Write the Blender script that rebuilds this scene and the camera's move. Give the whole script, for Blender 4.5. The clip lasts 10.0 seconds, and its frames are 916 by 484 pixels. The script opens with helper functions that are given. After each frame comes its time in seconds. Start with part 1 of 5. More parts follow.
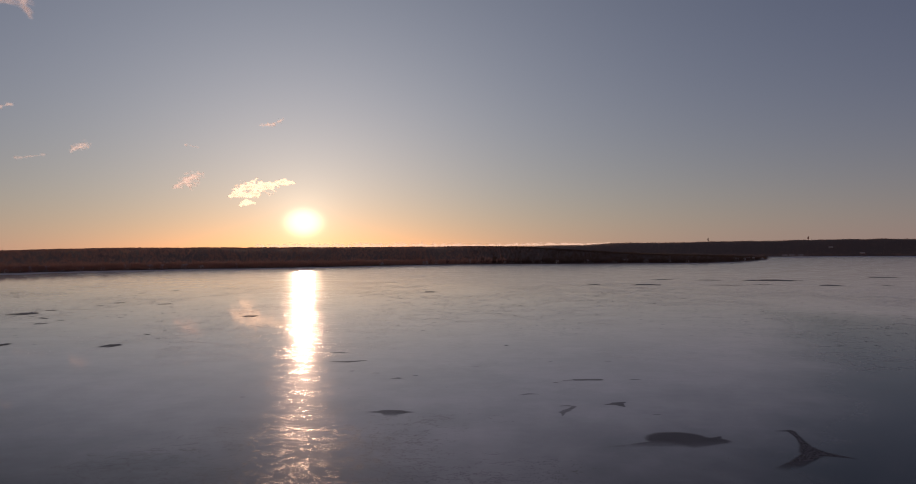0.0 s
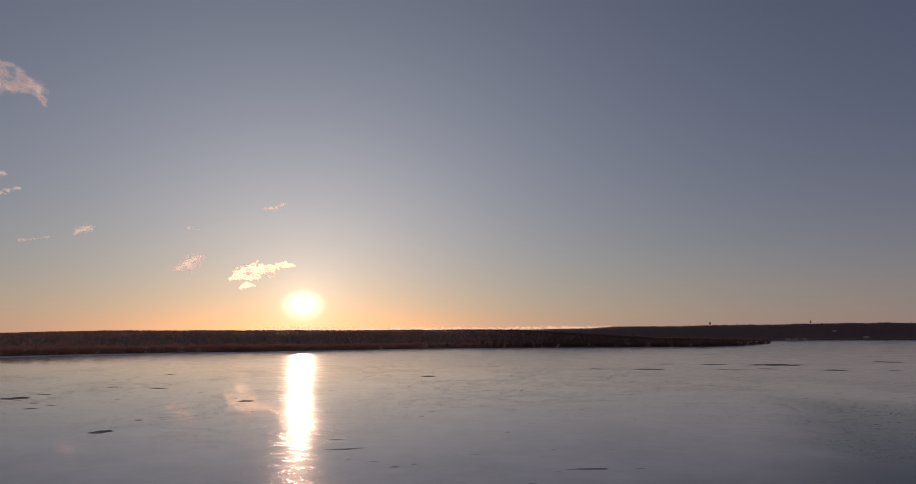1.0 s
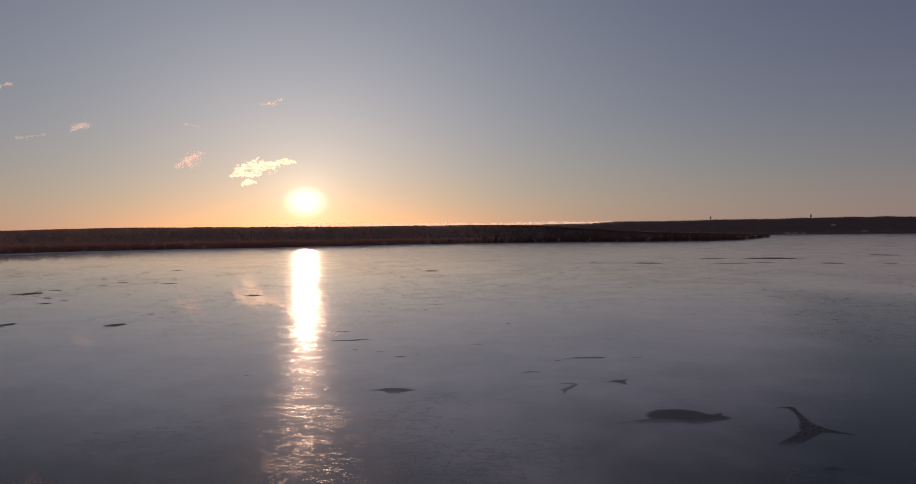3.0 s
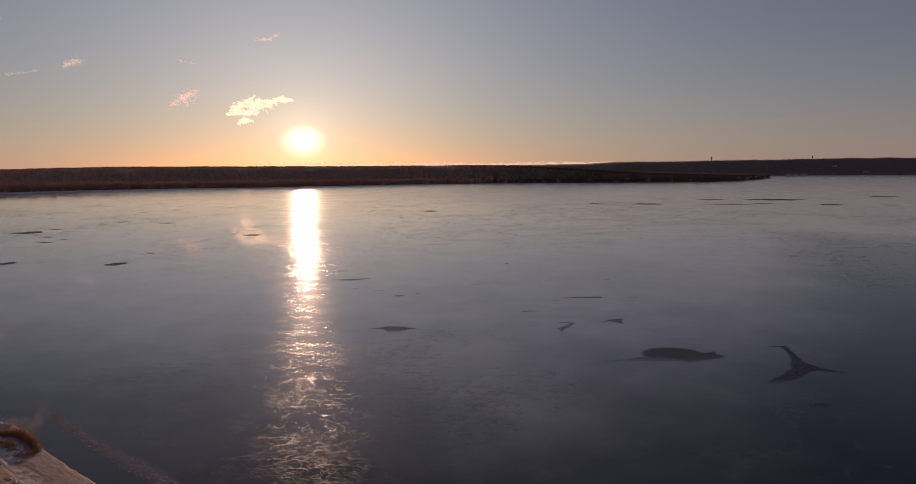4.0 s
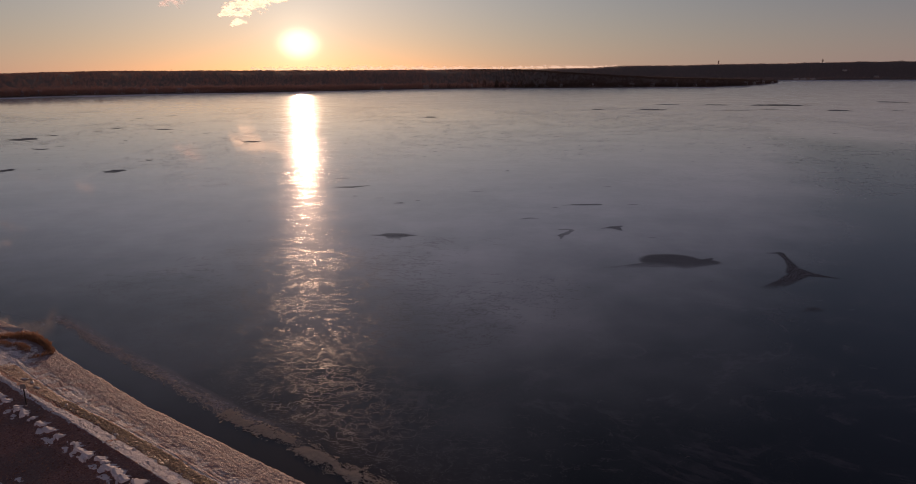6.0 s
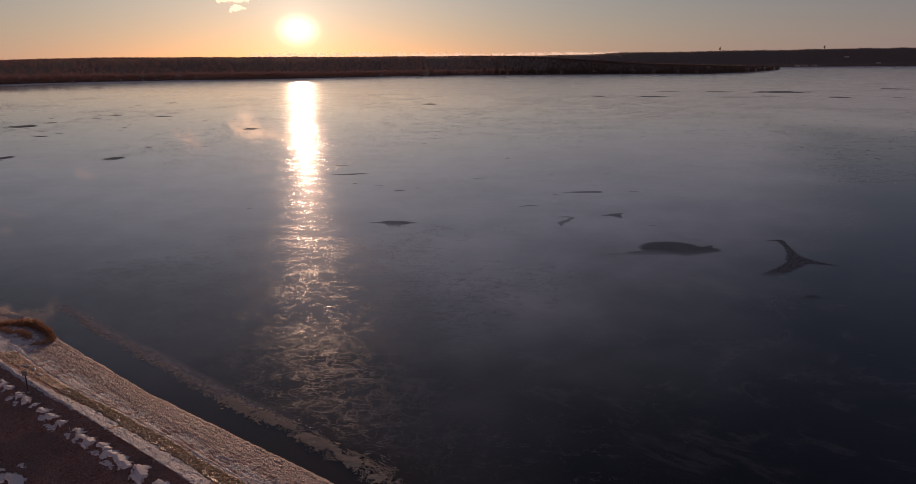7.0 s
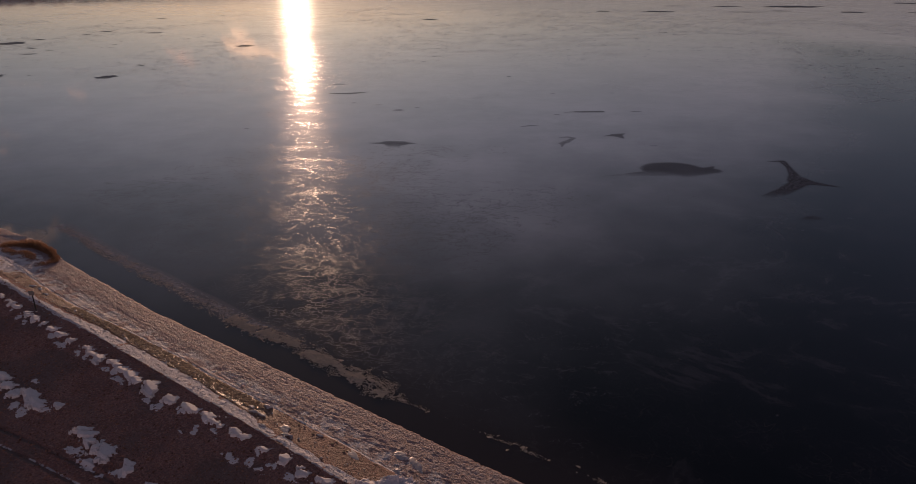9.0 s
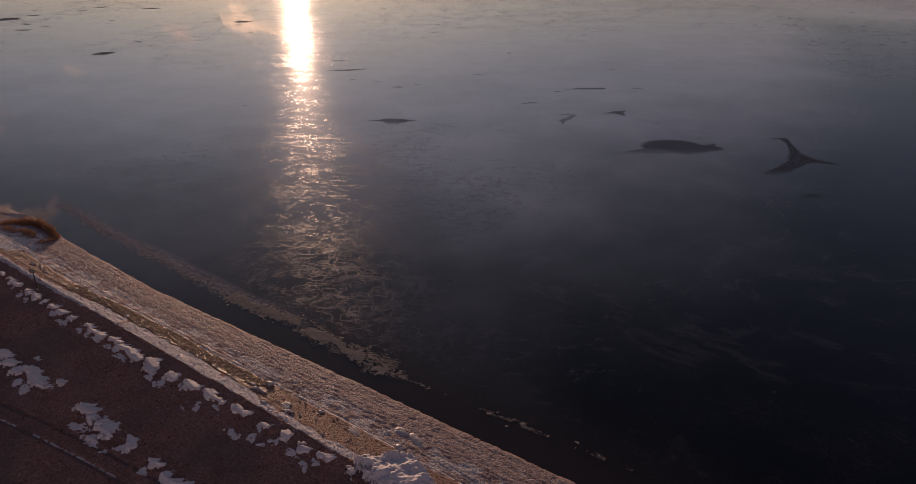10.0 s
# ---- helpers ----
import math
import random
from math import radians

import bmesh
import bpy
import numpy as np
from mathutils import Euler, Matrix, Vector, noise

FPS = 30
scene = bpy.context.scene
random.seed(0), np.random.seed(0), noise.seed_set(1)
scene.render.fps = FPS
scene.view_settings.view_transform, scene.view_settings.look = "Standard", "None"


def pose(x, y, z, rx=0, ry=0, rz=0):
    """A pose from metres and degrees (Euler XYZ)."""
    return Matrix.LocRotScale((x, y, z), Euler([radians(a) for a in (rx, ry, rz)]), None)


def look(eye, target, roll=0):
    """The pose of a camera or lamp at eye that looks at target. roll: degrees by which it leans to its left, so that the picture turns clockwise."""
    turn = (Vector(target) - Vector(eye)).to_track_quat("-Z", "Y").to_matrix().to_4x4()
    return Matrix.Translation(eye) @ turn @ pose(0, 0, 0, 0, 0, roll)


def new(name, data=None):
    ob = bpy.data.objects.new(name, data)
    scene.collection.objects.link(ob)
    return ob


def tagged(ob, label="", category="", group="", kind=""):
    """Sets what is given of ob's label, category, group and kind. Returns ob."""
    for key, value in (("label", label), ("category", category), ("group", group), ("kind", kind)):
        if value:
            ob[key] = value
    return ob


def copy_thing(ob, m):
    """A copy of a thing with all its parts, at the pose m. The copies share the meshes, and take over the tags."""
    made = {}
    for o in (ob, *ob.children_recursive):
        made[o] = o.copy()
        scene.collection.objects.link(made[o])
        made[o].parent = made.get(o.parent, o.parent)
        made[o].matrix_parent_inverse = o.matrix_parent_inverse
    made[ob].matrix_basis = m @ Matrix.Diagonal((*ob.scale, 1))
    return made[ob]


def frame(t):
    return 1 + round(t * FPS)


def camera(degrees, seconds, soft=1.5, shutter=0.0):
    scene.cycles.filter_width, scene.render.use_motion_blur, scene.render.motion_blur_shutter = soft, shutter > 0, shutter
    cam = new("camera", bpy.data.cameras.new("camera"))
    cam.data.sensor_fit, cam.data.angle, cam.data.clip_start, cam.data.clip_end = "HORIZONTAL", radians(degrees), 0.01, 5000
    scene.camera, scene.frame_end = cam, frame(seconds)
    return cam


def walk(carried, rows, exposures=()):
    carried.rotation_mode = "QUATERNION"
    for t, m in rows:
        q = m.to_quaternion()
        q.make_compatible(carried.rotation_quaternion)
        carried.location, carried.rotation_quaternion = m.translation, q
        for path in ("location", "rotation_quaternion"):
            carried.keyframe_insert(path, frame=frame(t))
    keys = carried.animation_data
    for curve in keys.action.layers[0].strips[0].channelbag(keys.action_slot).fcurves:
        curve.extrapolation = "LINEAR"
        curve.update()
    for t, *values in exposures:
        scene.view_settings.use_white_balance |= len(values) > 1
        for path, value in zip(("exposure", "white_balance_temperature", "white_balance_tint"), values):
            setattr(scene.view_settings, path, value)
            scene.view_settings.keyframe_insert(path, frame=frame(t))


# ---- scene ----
# ------------------------------------------------------------------ camera
EYE = 30.0                      # metres above the ice
LEVEL = 0.6                     # degrees added to every tilt
cam = camera(68.5, 10.0, soft=0.8)
TILT = [  # seconds, tilt, turn, lean
    (0.0, 0.0, 0.0, 0.0), (0.3, 0.05, 0.02, 0.0), (0.5, 0.28, 0.03, 0.0), (0.6, 0.7, 0.03, 0.0),
    (0.7, 1.55, 0.03, 0.02), (0.8, 3.15, 0.02, -0.02), (0.9, 4.95, 0.02, -0.06), (1.0, 7.05, 0.01, -0.1),
    (1.1, 8.55, 0.01, -0.09), (1.2, 9.9, 0.01, -0.07), (1.3, 11.0, 0.01, -0.04), (1.4, 11.33, 0.01, -0.02),
    (1.5, 11.37, 0.01, 0.0), (2.0, 11.34, 0.02, 0.06), (2.2, 11.22, 0.04, 0.1), (2.3, 10.43, 0.05, 0.16),
    (2.4, 8.96, 0.06, 0.2), (2.5, 7.07, 0.07, 0.22), (2.6, 5.47, 0.08, 0.22), (2.7, 3.78, 0.1, 0.21),
    (2.8, 2.0, 0.13, 0.2), (2.9, 0.2, 0.15, 0.19), (3.0, -1.79, 0.17, 0.18), (3.1, -3.5, 0.17, 0.16),
    (3.2, -4.78, 0.17, 0.15), (4.3, -8.27, 0.09, -0.04), (4.5, -10.18, 0.1, -0.04), (5.0, -12.78, 0.11, -0.05),
    (5.5, -14.67, 0.11, 0.0), (5.7, -14.75, 0.12, 0.0), (6.8, -15.33, 0.13, 0.0), (7.0, -15.83, 0.13, 0.0),
    (7.5, -17.47, 0.14, 0.01), (8.0, -19.12, 0.13, 0.01), (8.5, -20.82, 0.14, 0.02), (9.0, -22.54, 0.13, 0.01),
    (9.5, -24.25, 0.12, 0.0), (10.0, -24.42, 0.12, 0.02)]
walk(cam, [(t, pose(0, 0, EYE, 90 + LEVEL + p, 0, y) @ pose(0, 0, 0, 0, 0, -r)) for t, p, y, r in TILT],
     exposures=[(0.0, 0.06), (3.0, 0.06), (4.5, 0.07), (5.5, 0.09), (7.5, 0.1), (10.0, 0.12)])

# ------------------------------------------------------------------ light
SUN_AZ, SUN_EL = -12.92, 2.2   # degrees, azimuth to the right of ahead
sun_dir = Vector((math.sin(radians(SUN_AZ)) * math.cos(radians(SUN_EL)),
                  math.cos(radians(SUN_AZ)) * math.cos(radians(SUN_EL)), math.sin(radians(SUN_EL))))
sun_data = bpy.data.lights.new("sun", "SUN")
sun_data.energy, sun_data.angle, sun_data.color = 3.0, radians(0.55), (1.0, 0.60, 0.40)
sun = new("sun", sun_data)
sun.matrix_world = look((0, 0, 400), Vector((0, 0, 400)) - sun_dir)

world = bpy.data.worlds.new("sky")
scene.world = world
world.use_nodes = True
wn = world.node_tree
wn.nodes.clear()


def wmath(op, a, b=None, c=None):
    n = wn.nodes.new("ShaderNodeMath")
    n.operation = op
    for i, v in enumerate((a, b, c)):
        if v is None:
            continue
        if isinstance(v, (int, float)):
            n.inputs[i].default_value = v
        else:
            wn.links.new(v, n.inputs[i])
    return n.outputs[0]


sky = wn.nodes.new("ShaderNodeTexSky")
sky.sky_type = "NISHITA"
sky.sun_disc = False
sky.sun_elevation, sky.sun_rotation = radians(SUN_EL), radians(SUN_AZ)
sky.altitude, sky.air_density, sky.dust_density, sky.ozone_density = 100, 1.0, 0.4, 1.6
way = wn.nodes.new("ShaderNodeTexCoord")
dot = wn.nodes.new("ShaderNodeVectorMath")
dot.operation = "DOT_PRODUCT"
wn.links.new(way.outputs["Generated"], dot.inputs[0])
dot.inputs[1].default_value = sun_dir
ang = wmath("DEGREES", wmath("ARCCOSINE", wmath("MINIMUM", dot.outputs["Value"], 0.999999)))
# the sun's glare in the hazy air: a white core, flattened by the thick air near the horizon, and a warm aureole
updown = wn.nodes.new("ShaderNodeSeparateXYZ")
wn.links.new(way.outputs["Generated"], updown.inputs[0])
lift = wmath("MULTIPLY", wmath("SUBTRACT", updown.outputs["Z"], sun_dir.z), 57.3)
oval = wmath("SQRT", wmath("ADD", wmath("MULTIPLY", wmath("POWER", ang, 2.0), 0.72), wmath("MULTIPLY", wmath("POWER", lift, 2.0), 0.72)))
core = wmath("MULTIPLY", wmath("POWER", 2.718, wmath("MULTIPLY", wmath("POWER", wmath("DIVIDE", oval, 1.27), 4.0), -1.0)), 0.62)
halo = wmath("MULTIPLY", wmath("POWER", 2.718, wmath("DIVIDE", ang, -1.6)), 0.45)
wide = wmath("MULTIPLY", wmath("POWER", 2.718, wmath("DIVIDE", ang, -17.0)), 0.46)


def tint(value, colour):
    n = wn.nodes.new("ShaderNodeVectorMath")
    n.operation = "SCALE"
    n.inputs[0].default_value = colour
    wn.links.new(value, n.inputs["Scale"])
    return n.outputs[0]


def vadd(a, b):
    n = wn.nodes.new("ShaderNodeVectorMath")
    n.operation = "ADD"
    wn.links.new(a, n.inputs[0])
    wn.links.new(b, n.inputs[1])
    return n.outputs[0]


SKY = 0.035
scaled = wn.nodes.new("ShaderNodeVectorMath")
scaled.operation = "SCALE"
wn.links.new(sky.outputs[0], scaled.inputs[0])
scaled.inputs["Scale"].default_value = SKY
# light scattered many times over: a lavender veil that thins with height
rise = wn.nodes.new("ShaderNodeSeparateXYZ")
wn.links.new(way.outputs["Generated"], rise.inputs[0])
height = wmath("MULTIPLY", wmath("ARCSINE", wmath("MAXIMUM", wmath("MINIMUM", rise.outputs["Z"], 0.9999), 0.0)), 57.3)
sunward = wmath("MULTIPLY_ADD", wmath("POWER", wmath("MAXIMUM", dot.outputs["Value"], 0.0), 4.0), 0.45, 0.6)
veil = wmath("MULTIPLY", wmath("POWER", 2.718, wmath("DIVIDE", height, -7.0)), sunward)
against = wmath("MAXIMUM", wmath("MULTIPLY", dot.outputs["Value"], -1.0), 0.0)
low = wmath("MULTIPLY", wide, wmath("POWER", 2.718, wmath("DIVIDE", height, -5.5)))
belt = wmath("MULTIPLY", wmath("POWER", 2.718, wmath("DIVIDE", height, -24.0)), against)   # rosy light opposite the sun
blue = wmath("POWER", 2.718, wmath("DIVIDE", height, -32.0))
total = vadd(vadd(scaled.outputs[0], tint(core, (1.0, 0.86, 0.6))),
             vadd(tint(halo, (1.0, 0.80, 0.55)), vadd(vadd(tint(wide, (0.86, 0.93, 0.99)), tint(low, (-1.1, -0.79, -0.71))), vadd(tint(veil, (0.166, 0.113, 0.016)), vadd(tint(belt, (0.70, 0.44, 0.38)), tint(blue, (0.062, 0.064, 0.152)))))))
bg = wn.nodes.new("ShaderNodeBackground")
wn.links.new(total, bg.inputs["Color"])
bg.inputs["Strength"].default_value = 1.0
out = wn.nodes.new("ShaderNodeOutputWorld")
wn.links.new(bg.outputs[0], out.inputs["Surface"])


# ------------------------------------------------------------------ materials
class Mat:
    """A small builder for node materials."""

    def __init__(self, name):
        self.m = bpy.data.materials.new(name)
        self.m.use_nodes = True
        self.t = self.m.node_tree
        self.b = self.t.nodes["Principled BSDF"]
        self.pos = self.node("ShaderNodeTexCoord").outputs["Object"]

    def node(self, kind):
        return self.t.nodes.new(kind)

    def put(self, socket, v):
        if isinstance(v, bpy.types.NodeSocket):
            self.t.links.new(v, socket)
        elif v is not None:
            socket.default_value = v

    def math(self, op, a, b=None, c=None, clamp=False):
        n = self.node("ShaderNodeMath")
        n.operation, n.use_clamp = op, clamp
        for i, v in enumerate((a, b, c)):
            self.put(n.inputs[i], v)
        return n.outputs[0]

    def noise(self, scale, detail=4, rough=0.55, at=None, stretch=None, distortion=0.0):
        n = self.node("ShaderNodeTexNoise")
        at = at or self.pos
        if stretch:
            mp = self.node("ShaderNodeMapping")
            mp.inputs["Scale"].default_value = stretch
            self.t.links.new(at, mp.inputs["Vector"])
            at = mp.outputs[0]
        self.t.links.new(at, n.inputs["Vector"])
        n.inputs["Scale"].default_value, n.inputs["Detail"].default_value = scale, detail
        n.inputs["Roughness"].default_value, n.inputs["Distortion"].default_value = rough, distortion
        return n.outputs["Fac"], n.outputs["Color"]

    def vein(self, scale, width, detail, rough, seed):
        """Wandering lines: 1 on them, 0 off them."""
        sh = self.node("ShaderNodeVectorMath")
        sh.operation = "ADD"
        self.t.links.new(self.pos, sh.inputs[0])
        sh.inputs[1].default_value = (seed, -seed, 0)
        f, _ = self.noise(scale, detail, rough, at=sh.outputs[0], distortion=0.9)
        return self.span(self.math("ABSOLUTE", self.math("SUBTRACT", f, 0.5)), 0.0, width, 1.0, 0.0)

    def span(self, v, a, b, lo=0.0, hi=1.0):
        n = self.node("ShaderNodeMapRange")
        n.interpolation_type = "SMOOTHSTEP"
        self.put(n.inputs["Value"], v)
        for k, x in (("From Min", a), ("From Max", b), ("To Min", lo), ("To Max", hi)):
            n.inputs[k].default_value = x
        return n.outputs["Result"]

    def mix(self, f, a, b):
        n = self.node("ShaderNodeMix")
        n.data_type = "RGBA"
        self.put(n.inputs[0], f)
        for s, v in ((n.inputs[6], a), (n.inputs[7], b)):
            self.put(s, (*v, 1.0) if isinstance(v, tuple) else v)
        return n.outputs[2]

    def mixf(self, f, a, b):
        n = self.node("ShaderNodeMix")
        for s, v in ((n.inputs[0], f), (n.inputs[2], a), (n.inputs[3], b)):
            self.put(s, v)
        return n.outputs[0]

    def attr(self, name):
        n = self.node("ShaderNodeAttribute")
        n.attribute_name = name
        return n.outputs["Fac"]

    def island(self):
        return self.node("ShaderNodeNewGeometry").outputs["Random Per Island"]

    def bump(self, height, strength=1.0, distance=0.05):
        n = self.node("ShaderNodeBump")
        n.inputs["Strength"].default_value, n.inputs["Distance"].default_value = strength, distance
        self.put(n.inputs["Height"], height)
        self.t.links.new(n.outputs[0], self.b.inputs["Normal"])

    def set(self, colour=None, rough=None, metal=None, ior=None, spec=None, alpha=None):
        for k, v in (("Base Color", colour), ("Roughness", rough), ("Metallic", metal), ("IOR", ior),
                     ("Specular IOR Level", spec), ("Alpha", alpha)):
            if v is not None:
                self.put(self.b.inputs[k], (*v, 1.0) if isinstance(v, tuple) else v)
        return self.m


def simple(name, c1, c2, rough, scale, bump=0.3, dist=0.02):
    m = Mat(name)
    f, _ = m.noise(scale, 5)
    g, _ = m.noise(scale * 7, 3)
    m.bump(m.math("ADD", f, m.math("MULTIPLY", g, 0.4)), bump, dist)
    return m.set(m.mix(m.math("MULTIPLY_ADD", g, 0.4, m.math("MULTIPLY", f, 0.6)), c1, c2), rough)


def lake_ice():
    m = Mat("thin_ice")
    big, _ = m.noise(0.018, 4, 0.6)
    mid, _ = m.noise(0.16, 5, 0.6)
    fine, _ = m.noise(1.4, 4, 0.6)
    # frosted ice away from the beach, clear black ice beside it
    away = m.node("ShaderNodeVectorMath")
    away.operation = "DOT_PRODUCT"
    m.t.links.new(m.pos, away.inputs[0])
    away.inputs[1].default_value = (-0.5935, -0.80484, 0.0)
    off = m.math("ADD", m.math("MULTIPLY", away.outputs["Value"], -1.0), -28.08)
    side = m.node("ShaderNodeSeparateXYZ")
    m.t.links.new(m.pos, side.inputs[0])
    # clear ice spreads farther on the right, painting in the view's darker edge
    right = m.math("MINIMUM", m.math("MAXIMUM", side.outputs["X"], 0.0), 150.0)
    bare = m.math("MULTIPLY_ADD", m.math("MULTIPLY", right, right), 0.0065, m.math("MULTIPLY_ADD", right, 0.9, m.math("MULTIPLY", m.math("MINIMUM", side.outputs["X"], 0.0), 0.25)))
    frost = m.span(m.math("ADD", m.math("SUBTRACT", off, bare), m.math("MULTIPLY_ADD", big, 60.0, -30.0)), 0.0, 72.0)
    line = None
    for scale, width, detail, rough, seed in ((0.2, 0.005, 2.5, 0.5, 0), (0.42, 0.006, 2.5, 0.5, 40), (0.95, 0.009, 2, 0.5, 90)):
        g = m.vein(scale, width, detail, rough, seed)
        line = g if line is None else m.math("MAXIMUM", line, g)
    line = m.math("MULTIPLY", m.math("MULTIPLY", line, m.span(mid, 0.38, 0.6, 0.1, 0.6)), m.span(off, 2.5, 4.5))
    # soft milky veins in the clear ice, healed cracks and rafted edges in the frosted ice
    milk = m.math("MULTIPLY", m.math("MULTIPLY", m.vein(0.045, 0.03, 6, 0.62, 13), m.span(mid, 0.4, 0.62)), m.span(off, 5.0, 12.0))
    crack = None
    for scale, width, seed in ((0.018, 0.012, 7), (0.05, 0.014, 51), (0.11, 0.016, 120)):
        g = m.vein(scale, width, 6, 0.62, seed)
        crack = g if crack is None else m.math("MAXIMUM", crack, g)
    patchy, _ = m.noise(0.011, 5, 0.65)
    crack = m.math("MULTIPLY", m.math("MULTIPLY", crack, m.span(patchy, 0.4, 0.6)), m.span(off, 70.0, 180.0))
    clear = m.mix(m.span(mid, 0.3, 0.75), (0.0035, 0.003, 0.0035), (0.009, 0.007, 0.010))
    clear = m.mix(m.span(m.math("MULTIPLY_ADD", side.outputs["X"], 0.22, off), 14.0, 1.5), clear, (0.046, 0.033, 0.031))   # the sandy bed shows through beside the beach
    clear = m.mix(m.math("MULTIPLY", milk, 0.4), clear, (0.085, 0.075, 0.085))
    drift, _ = m.noise(0.035, 6, 0.65)
    # frost, paler and warmer far out: the mist's brightness is put into its colour
    rime_mist = m.mix(m.math("MULTIPLY_ADD", m.span(drift, 0.35, 0.65), 0.7, m.math("MULTIPLY", mid, 0.3)), (0.46, 0.47, 0.50), (0.68, 0.69, 0.72))
    rime_mist = m.mix(m.span(off, 70.0, 240.0), rime_mist, m.mix(m.span(drift, 0.35, 0.65), (0.78, 0.715, 0.655), (0.92, 0.85, 0.79)))
    colour = m.mix(frost, clear, rime_mist)
    colour = m.mix(m.math("MULTIPLY", line, 0.12), colour, (0.30, 0.28, 0.28))
    colour = m.mix(m.math("MULTIPLY", crack, 0.4), colour, (0.22, 0.20, 0.20))
    r = m.math("ADD", m.span(big, 0.3, 0.7, 0.033, 0.044), m.span(mid, 0.35, 0.65, -0.010, 0.018))
    r = m.mixf(m.math("MULTIPLY", line, 0.8), r, 0.4)
    r = m.math("ADD", r, m.math("ADD", m.span(off, 150.0, 560.0, 0.0, 0.10), m.math("MULTIPLY", m.span(drift, 0.35, 0.65, -0.008, 0.014), m.span(off, 90.0, 200.0))))
    m.bump(m.math("ADD", m.math("MULTIPLY", m.math("MULTIPLY", fine, 0.06), m.span(off, 40.0, 90.0)), m.math("MULTIPLY", line, 0.2)), 0.4, 0.03)
    # a thin dusting of hoar spreads the glare
    m.b.inputs["Coat Weight"].default_value = 0.035
    m.b.inputs["Coat Roughness"].default_value = 0.3
    m.b.inputs["Coat IOR"].default_value = 1.31
    m.t.links.new(m.b.inputs["Normal"].links[0].from_socket, m.b.inputs["Coat Normal"])
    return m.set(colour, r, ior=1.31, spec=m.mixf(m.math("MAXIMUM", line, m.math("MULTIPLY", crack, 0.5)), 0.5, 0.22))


def open_water():
    """Dull water, dotted with new ice; it fades out where the cover thins."""
    m = Mat("rippled_open_water")
    f, _ = m.noise(4.2, 2, 0.5, stretch=(1.0, 0.36, 1.0))
    g, _ = m.noise(0.3, 3, 0.6)
    cover = m.attr("cover")
    dot_ = m.math("MULTIPLY", m.span(f, 0.47, 0.6), m.span(g, 0.3, 0.6, 0.55, 1.0))
    m.bump(f, 0.12, 0.05)
    colour = m.mix(dot_, (0.20, 0.205, 0.235), (0.065, 0.07, 0.085))
    seen = m.math("MULTIPLY", m.span(m.math("ADD", cover, m.math("MULTIPLY_ADD", f, 0.5, -0.25)), 0.02, 0.4), m.span(cover, 0.0, 1.0, 0.2, 0.72))
    return m.set(colour, 0.6, ior=1.33, spec=0.0, alpha=seen)


def bloom_mat():
    m = Mat("thin_frost_bloom")
    f, _ = m.noise(3.0, 4, 0.65)
    cover = m.attr("cover")
    seen = m.math("MULTIPLY", m.math("MULTIPLY", cover, m.span(f, 0.3, 0.62, 0.25, 1.0)), 0.8)
    return m.set(m.mix(f, (0.50, 0.47, 0.50), (0.74, 0.69, 0.70)), 0.8, spec=0.1, alpha=seen)


